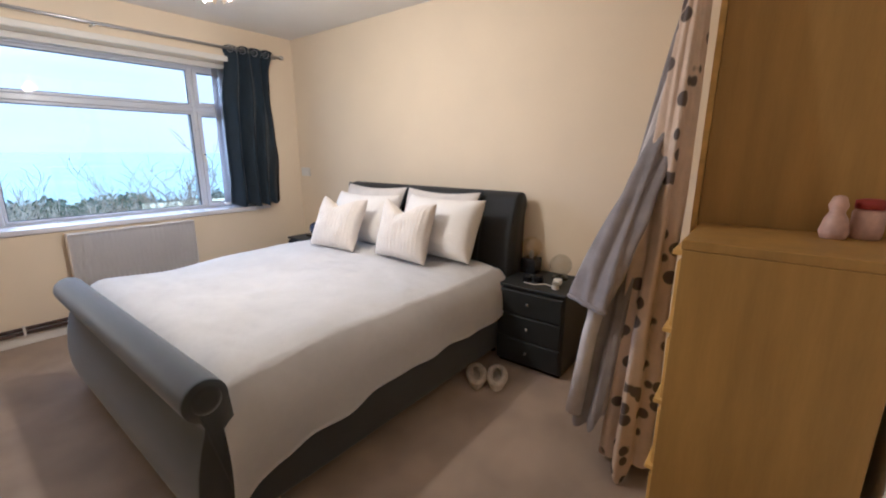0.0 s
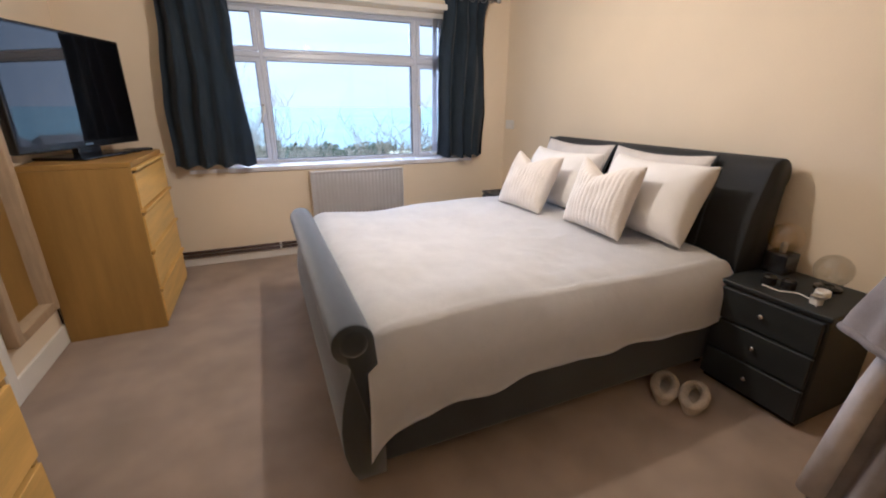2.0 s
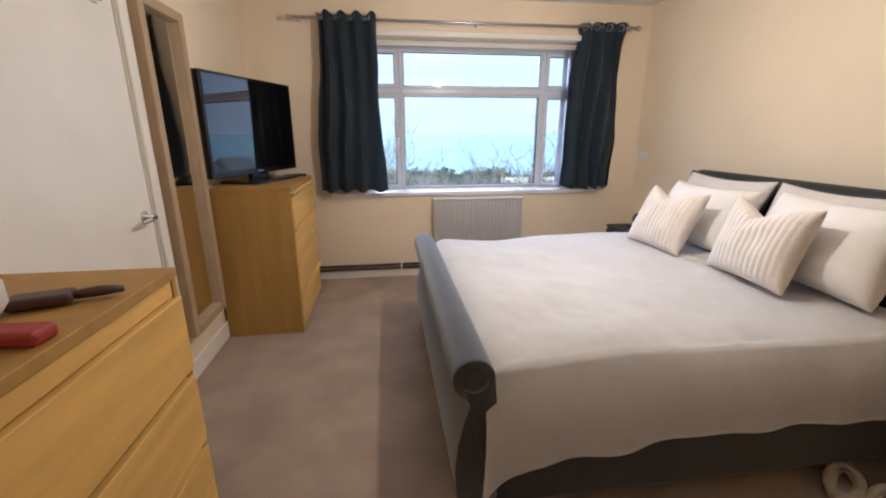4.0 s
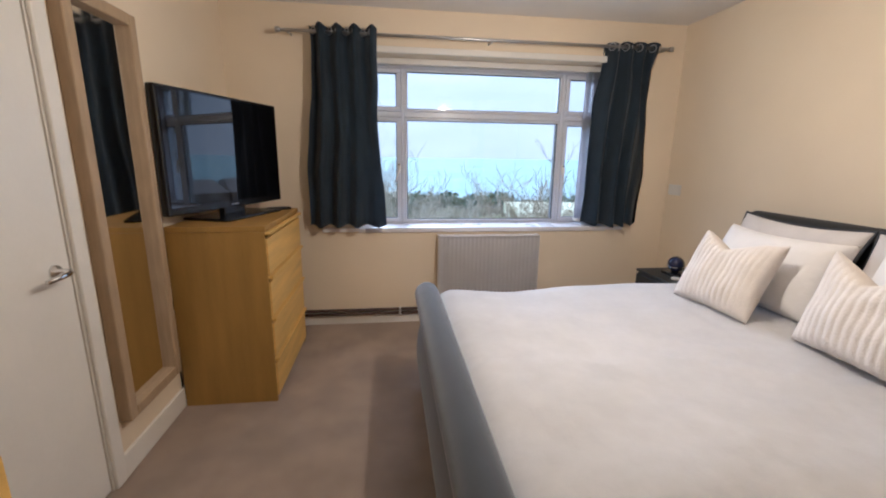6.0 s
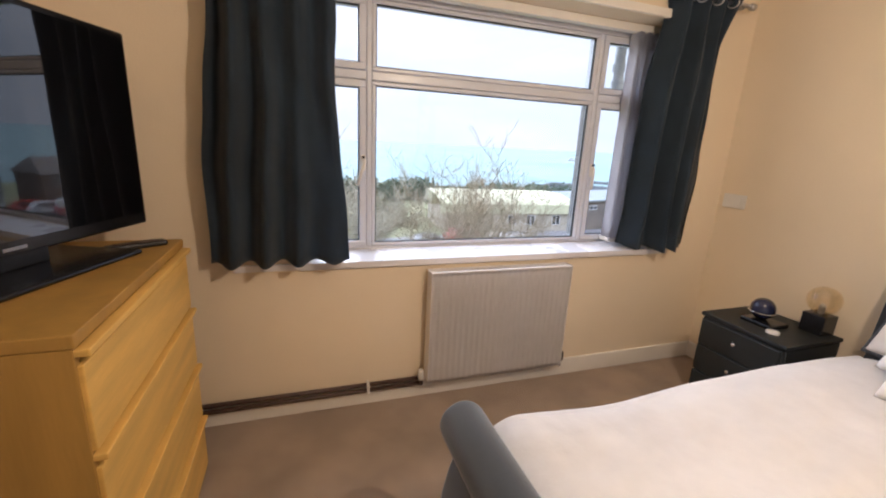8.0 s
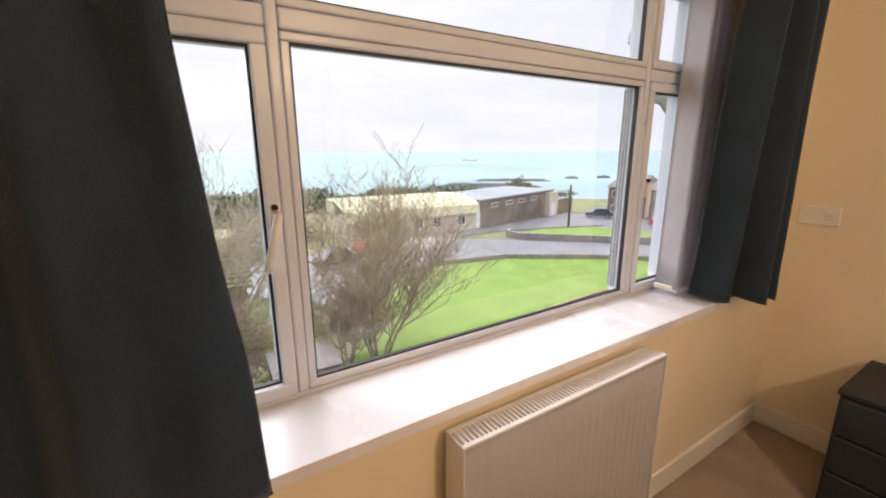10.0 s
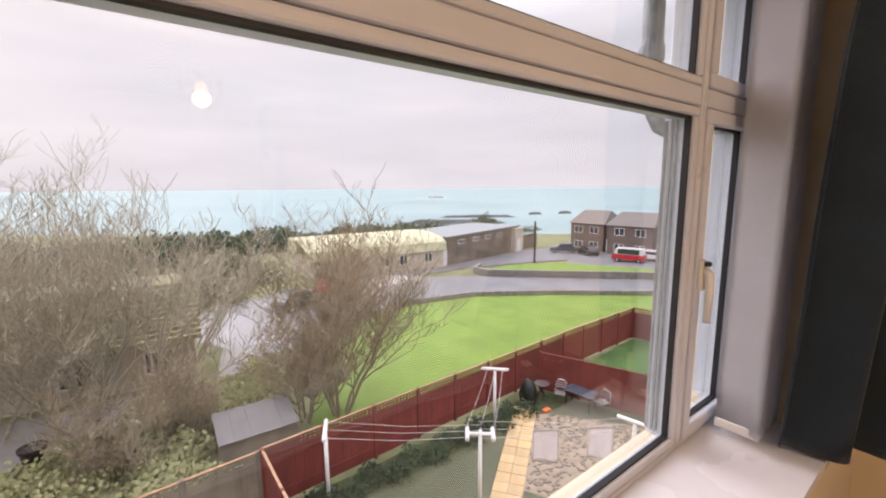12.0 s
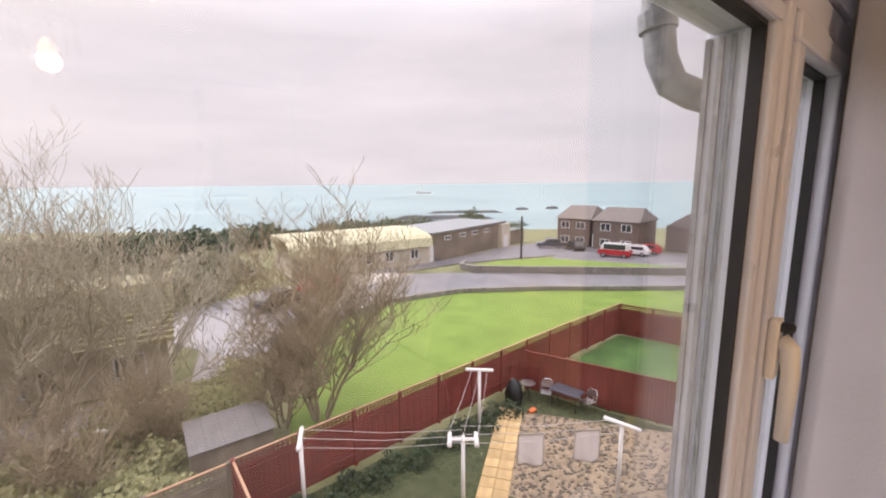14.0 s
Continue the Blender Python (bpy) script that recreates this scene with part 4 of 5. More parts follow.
M_BARK2 = mat("grey_bark", (0.40, 0.36, 0.28), 0.9, vary=0.3, scale=6, bump=0.6, bscale=20)
M_LEAF = mat("dark_evergreen_leaf", (0.035, 0.055, 0.022), 0.7, vary=0.5, scale=1.2)
M_OLDTILE = mat("mossy_cottage_tile", (0.30, 0.28, 0.155), 0.9, vary=0.3, scale=1.2, bump=0.5, bscale=8)
M_LANE = mat("pale_worn_concrete", (0.23, 0.215, 0.20), 0.75, vary=0.2, scale=0.8, bump=0.2, bscale=20)
M_SCRUB = mat("brown_winter_scrub", (0.19, 0.175, 0.11), 0.85, vary=0.4, scale=0.6, col2=(0.19, 0.18, 0.10))
M_GREENLEAF = mat("mid_green_leaf", (0.29, 0.30, 0.11), 0.75, vary=0.45, scale=1.6, col2=(0.44, 0.43, 0.22))
M_COBBLE = mat("dark_cobble", (0.16, 0.13, 0.10), 0.85, vary=0.3, scale=5)
M_ROOFBOARD = mat("grey_felted_shed_roof", (0.22, 0.205, 0.20), 0.8, vary=0.15, scale=2, bump=0.3, bscale=30)
M_LEAF3 = mat("pale_flower_heads", (0.62, 0.62, 0.28), 0.8, vary=0.2, scale=3)
M_RENDER = mat("cream_render", (0.52, 0.46, 0.37), 0.85, vary=0.12, scale=0.6)
M_YROOF = mat("lichen_yellow_roof", (0.52, 0.50, 0.33), 0.8, vary=0.12, scale=0.8)
M_GROOF = mat("grey_felt_roof", (0.24, 0.26, 0.27), 0.7, vary=0.12, scale=0.6)
M_BLOCK = mat("weathered_brown_block", (0.19, 0.155, 0.125), 0.9, vary=0.3, scale=0.5)
M_BRICK = mat("dark_brown_brick", (0.165, 0.125, 0.105), 0.9, vary=0.2, scale=2.0, bump=0.3, bscale=10)
M_TILE = mat("brown_roof_tile", (0.18, 0.155, 0.14), 0.85, vary=0.2, scale=2.0, bump=0.4, bscale=8)
M_PANE = mat("dark_window_pane", (0.05, 0.055, 0.06), 0.1, vary=0.1)
M_CARRED = mat("red_car_paint", (0.50, 0.025, 0.030), 0.25, vary=0.03, coat=0.6)
M_CARWHITE = mat("white_car_paint", (0.75, 0.74, 0.74), 0.25, vary=0.03, coat=0.6)
M_CARBLUE = mat("slate_car_paint", (0.06, 0.075, 0.10), 0.25, vary=0.03, coat=0.6)
M_CARBLACK = mat("black_car_paint", (0.02, 0.02, 0.022), 0.25, vary=0.03, coat=0.6)
M_TYRE = mat("tyre_rubber", (0.015, 0.015, 0.015), 0.8)
M_DKPOST = mat("dark_street_pole", (0.03, 0.03, 0.032), 0.7)
M_GREYPIPE = mat("grey_rain_pipe", (0.30, 0.31, 0.33), 0.5, vary=0.25, scale=30, bump=0.4, bscale=90)
M_SOFFIT = mat("white_soffit_board", (0.62, 0.62, 0.63), 0.6, vary=0.08)
M_SEA = mat("pale_green_sea", (0.21, 0.30, 0.31), 0.85, vary=0.10, scale=0.012, bump=0.25, bscale=0.35, stretch=(1, 1, 1), col2=(0.26, 0.355, 0.36))
M_ROCK = mat("dark_breakwater_rock", (0.08, 0.085, 0.09), 0.9, vary=0.3, scale=0.3)
M_ORANGE = mat("orange_plastic", (0.75, 0.18, 0.05), 0.5)
M_BAG = mat("black_refuse_bag", (0.012, 0.014, 0.013), 0.35, bump=0.6, bscale=14)

# land: one sheet from the house to the shore, in steps along the slope
side = Vector((0.766, -0.643, 0))


def land(u, v):
    d = -60 + 245 * u
    s = (v - 0.5) * 2 * 900
    p = AHEAD * d + side * s
    b = 0.25 * noise.noise(Vector((p.x * 0.08, p.y * 0.08, 0))) if d > 85 else 0
    return (p.x, p.y, ground_z(p.x, p.y) - 0.02 + b)


solid("ground", grid_sheet(49, 60, land), M_GRASS, "rough winter grass falling towards the sea", "ground", "structure")
sb = bmesh.new()
a0, a1, w = 100, 4600, 4500
sb.faces.new([sb.verts.new(AHEAD * d + side * s + Vector((0, 0, -11.0))) for d, s in ((a0, -w), (a1, -w), (a1, w), (a0, w))])
solid("water", sb, M_SEA, "pale green calm sea reaching the horizon", "sea", "structure")


def resample(line, n):
    pts = [Vector((x, y, 0)) for x, y in line]
    seg = [(b - a).length for a, b in zip(pts, pts[1:])]
    total, out = sum(seg), []
    for k in range(n + 1):
        d = total * k / n
        for i, g in enumerate(seg):
            if d <= g or i == len(seg) - 1:
                out.append(pts[i].lerp(pts[i + 1], min(1, d / g)))
                break
            d -= g
    return out


def drape(name, line_a, line_b, lift, material, label, category, n=30, m=14, kind="structure"):
    """A sheet between two lines on the plan, laid over the slope."""
    a, b = resample(line_a, n), resample(line_b, n)
    bm = bmesh.new()
    vs = []
    for p, q in zip(a, b):
        row = []
        for k in range(m + 1):
            c = p.lerp(q, k / m)
            row.append(bm.verts.new((c.x, c.y, ground_z(c.x, c.y) + lift)))
        vs.append(row)
    for i in range(n):
        for k in range(m):
            bm.faces.new((vs[i][k], vs[i + 1][k], vs[i + 1][k + 1], vs[i][k + 1]))
    return solid(name, bm, material, label, category, kind)


def ribbon(name, line, width, height, material, label, category, n=30, lift=0.0, kind="structure"):
    """A low wall or kerb along a line."""
    pts = resample(line, n)
    bm = bmesh.new()
    rows = []
    for i, p in enumerate(pts):
        d = (pts[min(i + 1, n)] - pts[max(i - 1, 0)]).normalized()
        nrm = Vector((-d.y, d.x, 0)) * width / 2
        g = ground_z(p.x, p.y) + lift
        rows.append([bm.verts.new((p.x + s * nrm.x, p.y + s * nrm.y, g + z)) for s, z in ((-1, -0.1), (-1, height), (1, height), (1, -0.1))])
    for q, r in zip(rows, rows[1:]):
        for k in range(4):
            bm.faces.new((q[k], q[(k + 1) % 4], r[(k + 1) % 4], r[k]))
    bm.faces.new(rows[0]), bm.faces.new(rows[-1])
    return solid(name, bm, material, label, category, kind)


LAWN_FAR = [(9.5, 27.5), (14.0, 30.3), (18.9, 31.6), (25.0, 30.6), (31.0, 26.6), (36.0, 22.2), (41.0, 18.2), (52.0, 8.0)]
ROAD_FAR = [(3.0, 40.0), (14.0, 43.0), (24.0, 42.5), (30.5, 38.5), (33.0, 36.0), (40.0, 29.0), (46.5, 21.5), (58.0, 9.0)]
drape("road", [(6.5, 27.0), *LAWN_FAR], [(2.0, 36.0), *ROAD_FAR], 0.04, M_ROAD, "wet grey asphalt road curving past the lawn", "road", 40, 12)
drape("road_branch", [(24.0, 42.0), (34.5, 42.5), (44.0, 40.5), (52.0, 38.0), (58.0, 36.5)], [(22.0, 45.0), (33.0, 45.6), (44.0, 48.0), (52.5, 50.5), (60.0, 49.5)], 0.06, M_ROAD, "wet asphalt side road beside the low buildings", "road", 30, 8)
drape("car_park", [(46.5, 37.0), (49.5, 30.0), (52.5, 22.5)], [(61.0, 45.0), (61.5, 32.0), (67.0, 22.0)], 0.07, M_ROAD, "wet tarmac car park before the houses", "car park", 14, 10)
drape("verge", [(32.8, 37.5), (36.0, 34.0), (42.0, 28.0), (49.0, 21.0)], [(33.4, 39.5), (40.0, 40.3), (46.0, 37.5), (52.0, 23.0)], 0.16, M_LAWN, "bright green grass verge inside the road bend", "grass", 24, 8)
ribbon("verge_wall", [(34.5, 40.6), (32.7, 39.3), (32.6, 37.2), (36.0, 33.6), (42.0, 27.6), (50.0, 19.4)], 0.4, 0.75, M_STONE, "low grey stone wall round the grass verge", "wall", 40)
drape("pavement", [(15.0, 44.0), (24.0, 44.0)], [(20.5, 38.4), (27.0, 40.5)], 0.075, M_PATH, "pale concrete forecourt by the yellow-roofed building", "pavement", 10, 6)
drape("lawn", [(5.5, 16.6), (16.0, 16.8), (26.5, 17.2), (34.0, 12.0), (42.0, 3.0)], [(9.3, 27.0), *LAWN_FAR[1:]], 0.05, M_LAWN, "bright green mown lawn behind the garden fence", "lawn", 36, 18)
ribbon("lawn_wall", LAWN_FAR, 0.35, 0.45, M_STONE, "low stone wall along the lawn edge", "wall", 50)
ribbon("kerb", [(x + 0.25, y + 0.75) for x, y in LAWN_FAR], 0.2, 0.14, M_KERB, "pale stone kerb along the road", "kerb", 50)

# the gardens below the window
drape("garden_bed", [(3.9, 2.0), (19.8, 2.0)], [(3.9, 15.3), (15.4, 15.3)], 0.02, M_SOIL, "dark planted garden ground inside the red fence", "garden", 16, 16)
drape("garden_lawn", [(19.5, 4.0), (15.6, 15.3)], [(28.0, 4.0), (25.0, 16.2)], 0.05, M_LAWN2, "dark green lawn of the neighbouring fenced garden", "lawn", 14, 14)
drape("gravel", [(10.1, 11.6), (13.9, 14.2)], [(13.0, 6.0), (17.0, 9.8)], 0.035, M_GRAVEL, "pale patterned gravel and cobble patch in the garden", "gravel", 20, 20)
GZ = -7.55


def cobbles():
    rnd = random.Random(21)
    bm = bmesh.new()
    for _ in range(1300):
        a, b = rnd.random(), rnd.random()
        p = Vector((10.1, 11.6, 0)).lerp(Vector((13.9, 14.2, 0)), a).lerp(Vector((13.0, 6.0, 0)).lerp(Vector((17.0, 9.8, 0)), a), b)
        r = rnd.uniform(0.025, 0.06)
        n = 6
        top = [bm.verts.new((p.x + r * math.cos(k * 1.047), p.y + r * math.sin(k * 1.047) * rnd.uniform(0.7, 1), GZ + 0.065)) for k in range(n)]
        low = [bm.verts.new((v.co.x * 1.0 + (v.co.x - p.x) * 0.25, v.co.y + (v.co.y - p.y) * 0.25, GZ + 0.03)) for v in top]
        bm.faces.new(top)
        for k in range(n):
            bm.faces.new((low[k], low[(k + 1) % n], top[(k + 1) % n], top[k]))
    return bm


tagged(new("cobbles", finish("cobbles", cobbles(), M_COBBLE)), "dark rounded cobbles set in the gravel", "cobbles", kind="stuff")


# ---- fences ----
def fence_run(name, p, q, height, material, cap, label, lattice=True, step=1.85):
    ob = thing(name, label, "fence", pose(0, 0, 0))
    p, q = Vector((*p, 0)), Vector((*q, 0))
    n = max(1, round((q - p).length / step))
    ang = math.degrees(math.atan2(q.y - p.y, q.x - p.x))
    w = (q - p).length / n
    lz = 0.26 if lattice else 0.0
    bm = bmesh.new()
    for k in range(12):
        x = 0.05 + (w - 0.1) * k / 12
        box(x, x + (w - 0.1) / 12 - 0.006, -0.012 + 0.006 * (k % 2), 0.012 + 0.006 * (k % 2), 0.04, height - lz - 0.03, bm=bm)
    box(0.05, w - 0.05, -0.03, -0.016, 0.35, 0.43, bm=bm)
    box(0.05, w - 0.05, -0.03, -0.016, height - lz - 0.25, height - lz - 0.17, bm=bm)
    me_board = finish("fence_panel", bm, material)
    me_lat = None
    if lattice:
        bm = bmesh.new()
        for k in range(13):
            x = 0.05 + (w - 0.1 - 0.03) * k / 12
            box(x, x + 0.045, -0.014, 0.0, height - lz, height - 0.02, bm=bm)
        for k in range(3):
            z = height - lz - 0.02 + k * 0.105
            box(0.05, w - 0.05, 0.0005, 0.014, z, z + 0.045, bm=bm)
        me_lat = finish("trellis", bm, material)
    me_cap = finish("capping", box(0.0, w, -0.035, 0.035, height - 0.018, height + 0.012), cap)
    me_post = finish("post", box(-0.05, 0.05, -0.05, 0.05, -0.3, height + 0.03, 0.006, 1), material)
    for i in range(n + 1):
        c = p.lerp(q, i / n)
        m = pose(c.x, c.y, ground_z(c.x, c.y), 0, 0, ang)
        for nm, me in (("post", me_post), ("panel", me_board), ("trellis", me_lat), ("capping", me_cap)):
            if me is None or (i == n and nm != "post"):
                continue
            o = new(nm, me)
            o.parent, o.matrix_basis = ob, m
    return ob


fence_run("garden_fence", (3.8, 15.5), (25.2, 16.4), 1.9, M_FENCE, M_TOPRAIL, "red-brown timber fence with trellis top along the lawn")
fence_run("garden_fence", (25.2, 16.4), (28.2, 4.0), 1.9, M_FENCE, M_FENCE, "red-brown timber fence with trellis top at the far end")
fence_run("divider_fence", (15.5, 15.4), (19.6, 4.0), 1.75, M_FENCE, M_FENCE, "red-brown close-boarded fence between two gardens", False)
fence_run("garden_fence", (3.8, 15.4), (3.75, 4.0), 1.9, M_FENCE, M_TOPRAIL, "red-brown timber fence on the near garden boundary", False)
fence_run("neighbour_fence", (-9.0, 14.9), (3.7, 15.5), 1.85, M_FENCE_OLD, M_TOPRAIL, "weathered grey-brown timber fence of the next garden")


# ---- clothes posts ----
def clothes_post(m, style, label):
    ob = thing("clothes_post", label, "clothes post", m, "washing line posts")
    part("pole", tube([(0, 0, -0.2), (0, 0, 2.3)], 0.055, 12), M_POST, ob, smooth=True)
    if style == "tee":
        part("crossbar", tube([(-0.5, 0, 2.33), (0.5, 0, 2.33)], 0.06, 12), M_POST, ob, smooth=True)
    else:
        part("crossbar", tube([(-0.32, 0, 2.2), (0.32, 0, 2.2)], 0.05, 12), M_POST, ob, smooth=True)
        for x in (-0.36, 0.36):
            part("end_tube", tube([(x, -0.28, 2.2), (x, 0.28, 2.2)], 0.06, 12), M_POST, ob, smooth=True)
    return ob


PA, P2, P3, P4 = (11.8, 14.5), (5.3, 14.6), (8.75, 11.95), (12.5, 9.5)
clothes_post(pose(*PA, GZ, 0, 0, -45), "tee", "white steel T-shaped clothes post by the gravel")
clothes_post(pose(*P2, GZ, 0, 0, 65), "tee", "white steel T-shaped clothes post by the fence")
clothes_post(pose(*P3, GZ, 0, 0, -40), "twin", "white steel clothes post with two end tubes")
clothes_post(pose(*P4, GZ, 0, 0, -80), "tee", "white steel T-shaped clothes post by the railings")
wires = thing("washing_lines", "thin pale washing lines strung between white posts", "washing line", pose(0, 0, GZ))
for a, b in ((P2, P3), (P3, PA), (P3, P4)):
    d = (Vector((*b, 0)) - Vector((*a, 0))).normalized()
    nr = Vector((-d.y, d.x, 0))
    for s in (-0.4, 0.0, 0.4):
        pa, pb = Vector((*a, 2.34)) + nr * s, Vector((*b, 2.30)) + nr * s * 0.7
        mid = pa.lerp(pb, 0.5) - Vector((0, 0, 0.10))
        part("line", tube([pa, pa.lerp(mid, 0.6), mid, pb.lerp(mid, 0.6), pb], 0.007, 5), M_WIRE, wires)
for k, f in enumerate((0.42, 0.78)):
    c = Vector((*P3, 0)).lerp(Vector((*P4, 0)), f)

    def cl(u, v, c=c, k=k):
        d = (Vector((*P4, 0)) - Vector((*P3, 0))).normalized()
        q = c + d * (u - 0.5) * 0.75
        off = 0.05 * math.sin(u * 6 + k) * v
        return (q.x + off, q.y + off, GZ + 2.22 - v * 0.95)
    cb = grid_sheet(14, 12, cl)
    bmesh.ops.solidify(cb, geom=cb.faces[:], thickness=0.01)
    solid("towel", cb, M_CLOTH, "white cloth pegged on the washing line", "towel", group="washing", smooth=True)


# ---- garden furniture ----
def garden_chair(m):
    ob = thing("garden_chair", "silver metal garden armchair with hooped back", "garden chair", m, "garden chairs")
    part("seat", box(-0.22, 0.22, -0.22, 0.22, 0.42, 0.45, 0.01), M_STEEL, ob)
    for x in (-0.22, 0.22):
        for y in (-0.2, 0.2):
            part("leg", tube([(x, y, 0), (x, y, 0.43)], 0.02, 8), M_CHROME, ob)
        part("armrest", tube([(x, -0.2, 0.43), (x * 1.1, -0.2, 0.64), (x * 1.1, 0.2, 0.66)], 0.02, 8), M_CHROME, ob)
    part("back_hoop", tube([(-0.22, 0.2, 0.43), (-0.23, 0.25, 0.72), (-0.14, 0.27, 0.88), (0.14, 0.27, 0.88), (0.23, 0.25, 0.72), (0.22, 0.2, 0.43)], 0.022, 8), M_CHROME, ob)
    for z in (0.55, 0.65, 0.75):
        part("back_slat", box(-0.21, 0.21, 0.225, 0.24, z, z + 0.05), M_STEEL, ob)
    return ob


garden_chair(pose(15.25, 14.1, GZ + 0.03, 0, 0, -60))
garden_chair(pose(15.9, 12.6, GZ + 0.03, 0, 0, -100))
tb = thing("garden_table", "low dark rectangular garden table by the fence", "table", pose(15.55, 13.35, GZ + 0.03, 0, 0, 100))
part("top", box(-0.6, 0.6, -0.35, 0.35, 0.68, 0.72, 0.01), M_CARBLUE, tb)
for x in (-0.5, 0.5):
    for y in (-0.28, 0.28):
        part("leg", tube([(x, y, 0), (x, y, 0.68)], 0.025, 8), M_DKPOST, tb)
bt = thing("bistro_table", "small round metal table beside the chairs", "table", pose(14.85, 14.75, GZ + 0.03))
part("top", lathe([(0.3, 0.7), (0.3, 0.73)], 24), M_STEEL, bt)
for k in range(3):
    a = k * 2.094
    part("leg", tube([(0.05 * math.cos(a), 0.05 * math.sin(a), 0.7), (0.02 * math.cos(a), 0.02 * math.sin(a), 0.4), (0.25 * math.cos(a), 0.25 * math.sin(a), 0)], 0.018, 8), M_DKPOST, bt)
bag = lathe([(0.2, 0), (0.36, 0.15), (0.38, 0.5), (0.3, 0.85), (0.12, 1.05), (0.05, 1.1)], 18, (14.1, 14.85, GZ + 0.03))
for v in bag.verts:
    v.co.x += 0.09 * noise.noise(v.co * 4)
    v.co.y += 0.09 * noise.noise(v.co * 4 + Vector((7, 0, 0)))
solid("covered_barbecue", bag, M_BAG, "black plastic covered barbecue by the fence", "barbecue", smooth=True)
tr_bm = box(14.0, 14.35, 13.85, 14.05, GZ + 0.06, GZ + 0.16, 0.03)
solid("toy_tray", tr_bm, M_ORANGE, "small orange plastic tray on the paving", "toy")
rl = thing("step_railing", "dark metal railing beside the garden steps", "railing", pose(0, 0, 0))
for z in (0.15, 0.95):
    part("rail", tube([(13.6, 8.6, GZ + z), (15.6, 8.4, GZ + z + 0.5)], 0.025, 8), M_DKPOST, rl)
for k in range(12):
    f = k / 11
    part("baluster", tube([(13.6 + 2 * f, 8.6 - 0.2 * f, GZ), (13.6 + 2 * f, 8.6 - 0.2 * f, GZ + 0.95 + 0.5 * f)], 0.014, 6), M_DKPOST, rl)


# ---- bare trees ----
def bare_tree(name, base, height, spread, seed, material, label, stems=3, lean=(0, 0), depth=4):
    rnd = random.Random(seed)
    ob = thing(name, label, "tree", pose(*base))
    verts_bm = [bmesh.new() for _ in range(3)]

    def grow(p, d, length, r, level):
        n = 5 if level < 2 else 3
        pts, rs = [p], [r]
        for k in range(n):
            d = (d + Vector((rnd.uniform(-1, 1), rnd.uniform(-1, 1), rnd.uniform(-0.3, 0.5))) * (0.16 + 0.05 * level)).normalized()
            p = p + d * length / n
            pts.append(p)
            rs.append(max(0.007, r * (1 - 0.5 * (k + 1) / n)))
        tube(pts, rs, (8, 6, 4, 3, 3)[level], bm=verts_bm[min(2, level)], caps=False)
        if level >= depth:
            return
        kids = (7, 6, 6, 4)[level]
        for k in range(kids):
            i = rnd.randint(1, n)
            q = pts[i]
            a = rnd.uniform(0, 6.28)
            out = Vector((math.cos(a), math.sin(a), rnd.uniform(0.15, 0.9)))
            nd = (d * 0.7 + out * spread).normalized()
            grow(q, nd, length * rnd.uniform(0.45, 0.72), max(0.007, rs[i] * 0.62), level + 1)
    for s in range(stems):
        a = s * 6.28 / stems + rnd.uniform(-0.4, 0.4)
        d = Vector((math.cos(a) * 0.35 + lean[0], math.sin(a) * 0.35 + lean[1], 1)).normalized()
        grow(Vector((0.15 * math.cos(a), 0.15 * math.sin(a), -0.2)), d, height * rnd.uniform(0.42, 0.55), 0.085 * height / 10, 0)
    part("trunk", verts_bm[0], material, ob, smooth=True)
    part("limbs", verts_bm[1], material, ob, smooth=True)
    part("twigs", verts_bm[2], material, ob)
    return ob


bare_tree("bare_tree", (7.5, 18.9, -7.6), 8.6, 0.72, 5, M_BARK, "leafless spreading tree with tangled pale twigs behind fence", 6)
bare_tree("tall_bare_tree", (-0.8, 23.5, -7.6), 10.6, 0.55, 12, M_BARK2, "tall leafless winter tree with many upright stems", 5)
bare_tree("tall_bare_tree", (-6.5, 21.0, -7.6), 10.0, 0.55, 17, M_BARK2, "tall leafless winter tree with many upright stems", 5)
bare_tree("tall_bare_tree", (1.9, 23.6, -7.6), 8.8, 0.6, 61, M_BARK2, "tall leafless winter tree beside the shed", 3)
bare_tree("tall_bare_tree", (-3.2, 24.6, -7.6), 8.5, 0.55, 23, M_BARK2, "leafless winter tree with fine upright twigs", 4)
bare_tree("tall_bare_tree", (-5.0, 36.0, -7.6), 8.0, 0.55, 31, M_BARK2, "leafless winter tree beside the lane", 4)
bare_tree("bare_shrub", (6.3, 19.4, -7.6), 5.2, 1.25, 41, M_BARK, "leafless tangled garden shrub under the spreading tree", 4, depth=4)
bare_tree("bare_shrub", (0.2, 19.0, -7.6), 4.4, 1.2, 44, M_BARK, "leafless tangled garden shrub", 6, depth=3)
bare_tree("bare_shrub", (2.3, 20.6, -7.6), 3.8, 1.3, 47, M_BARK, "leafless tangled garden shrub", 6, depth=3)


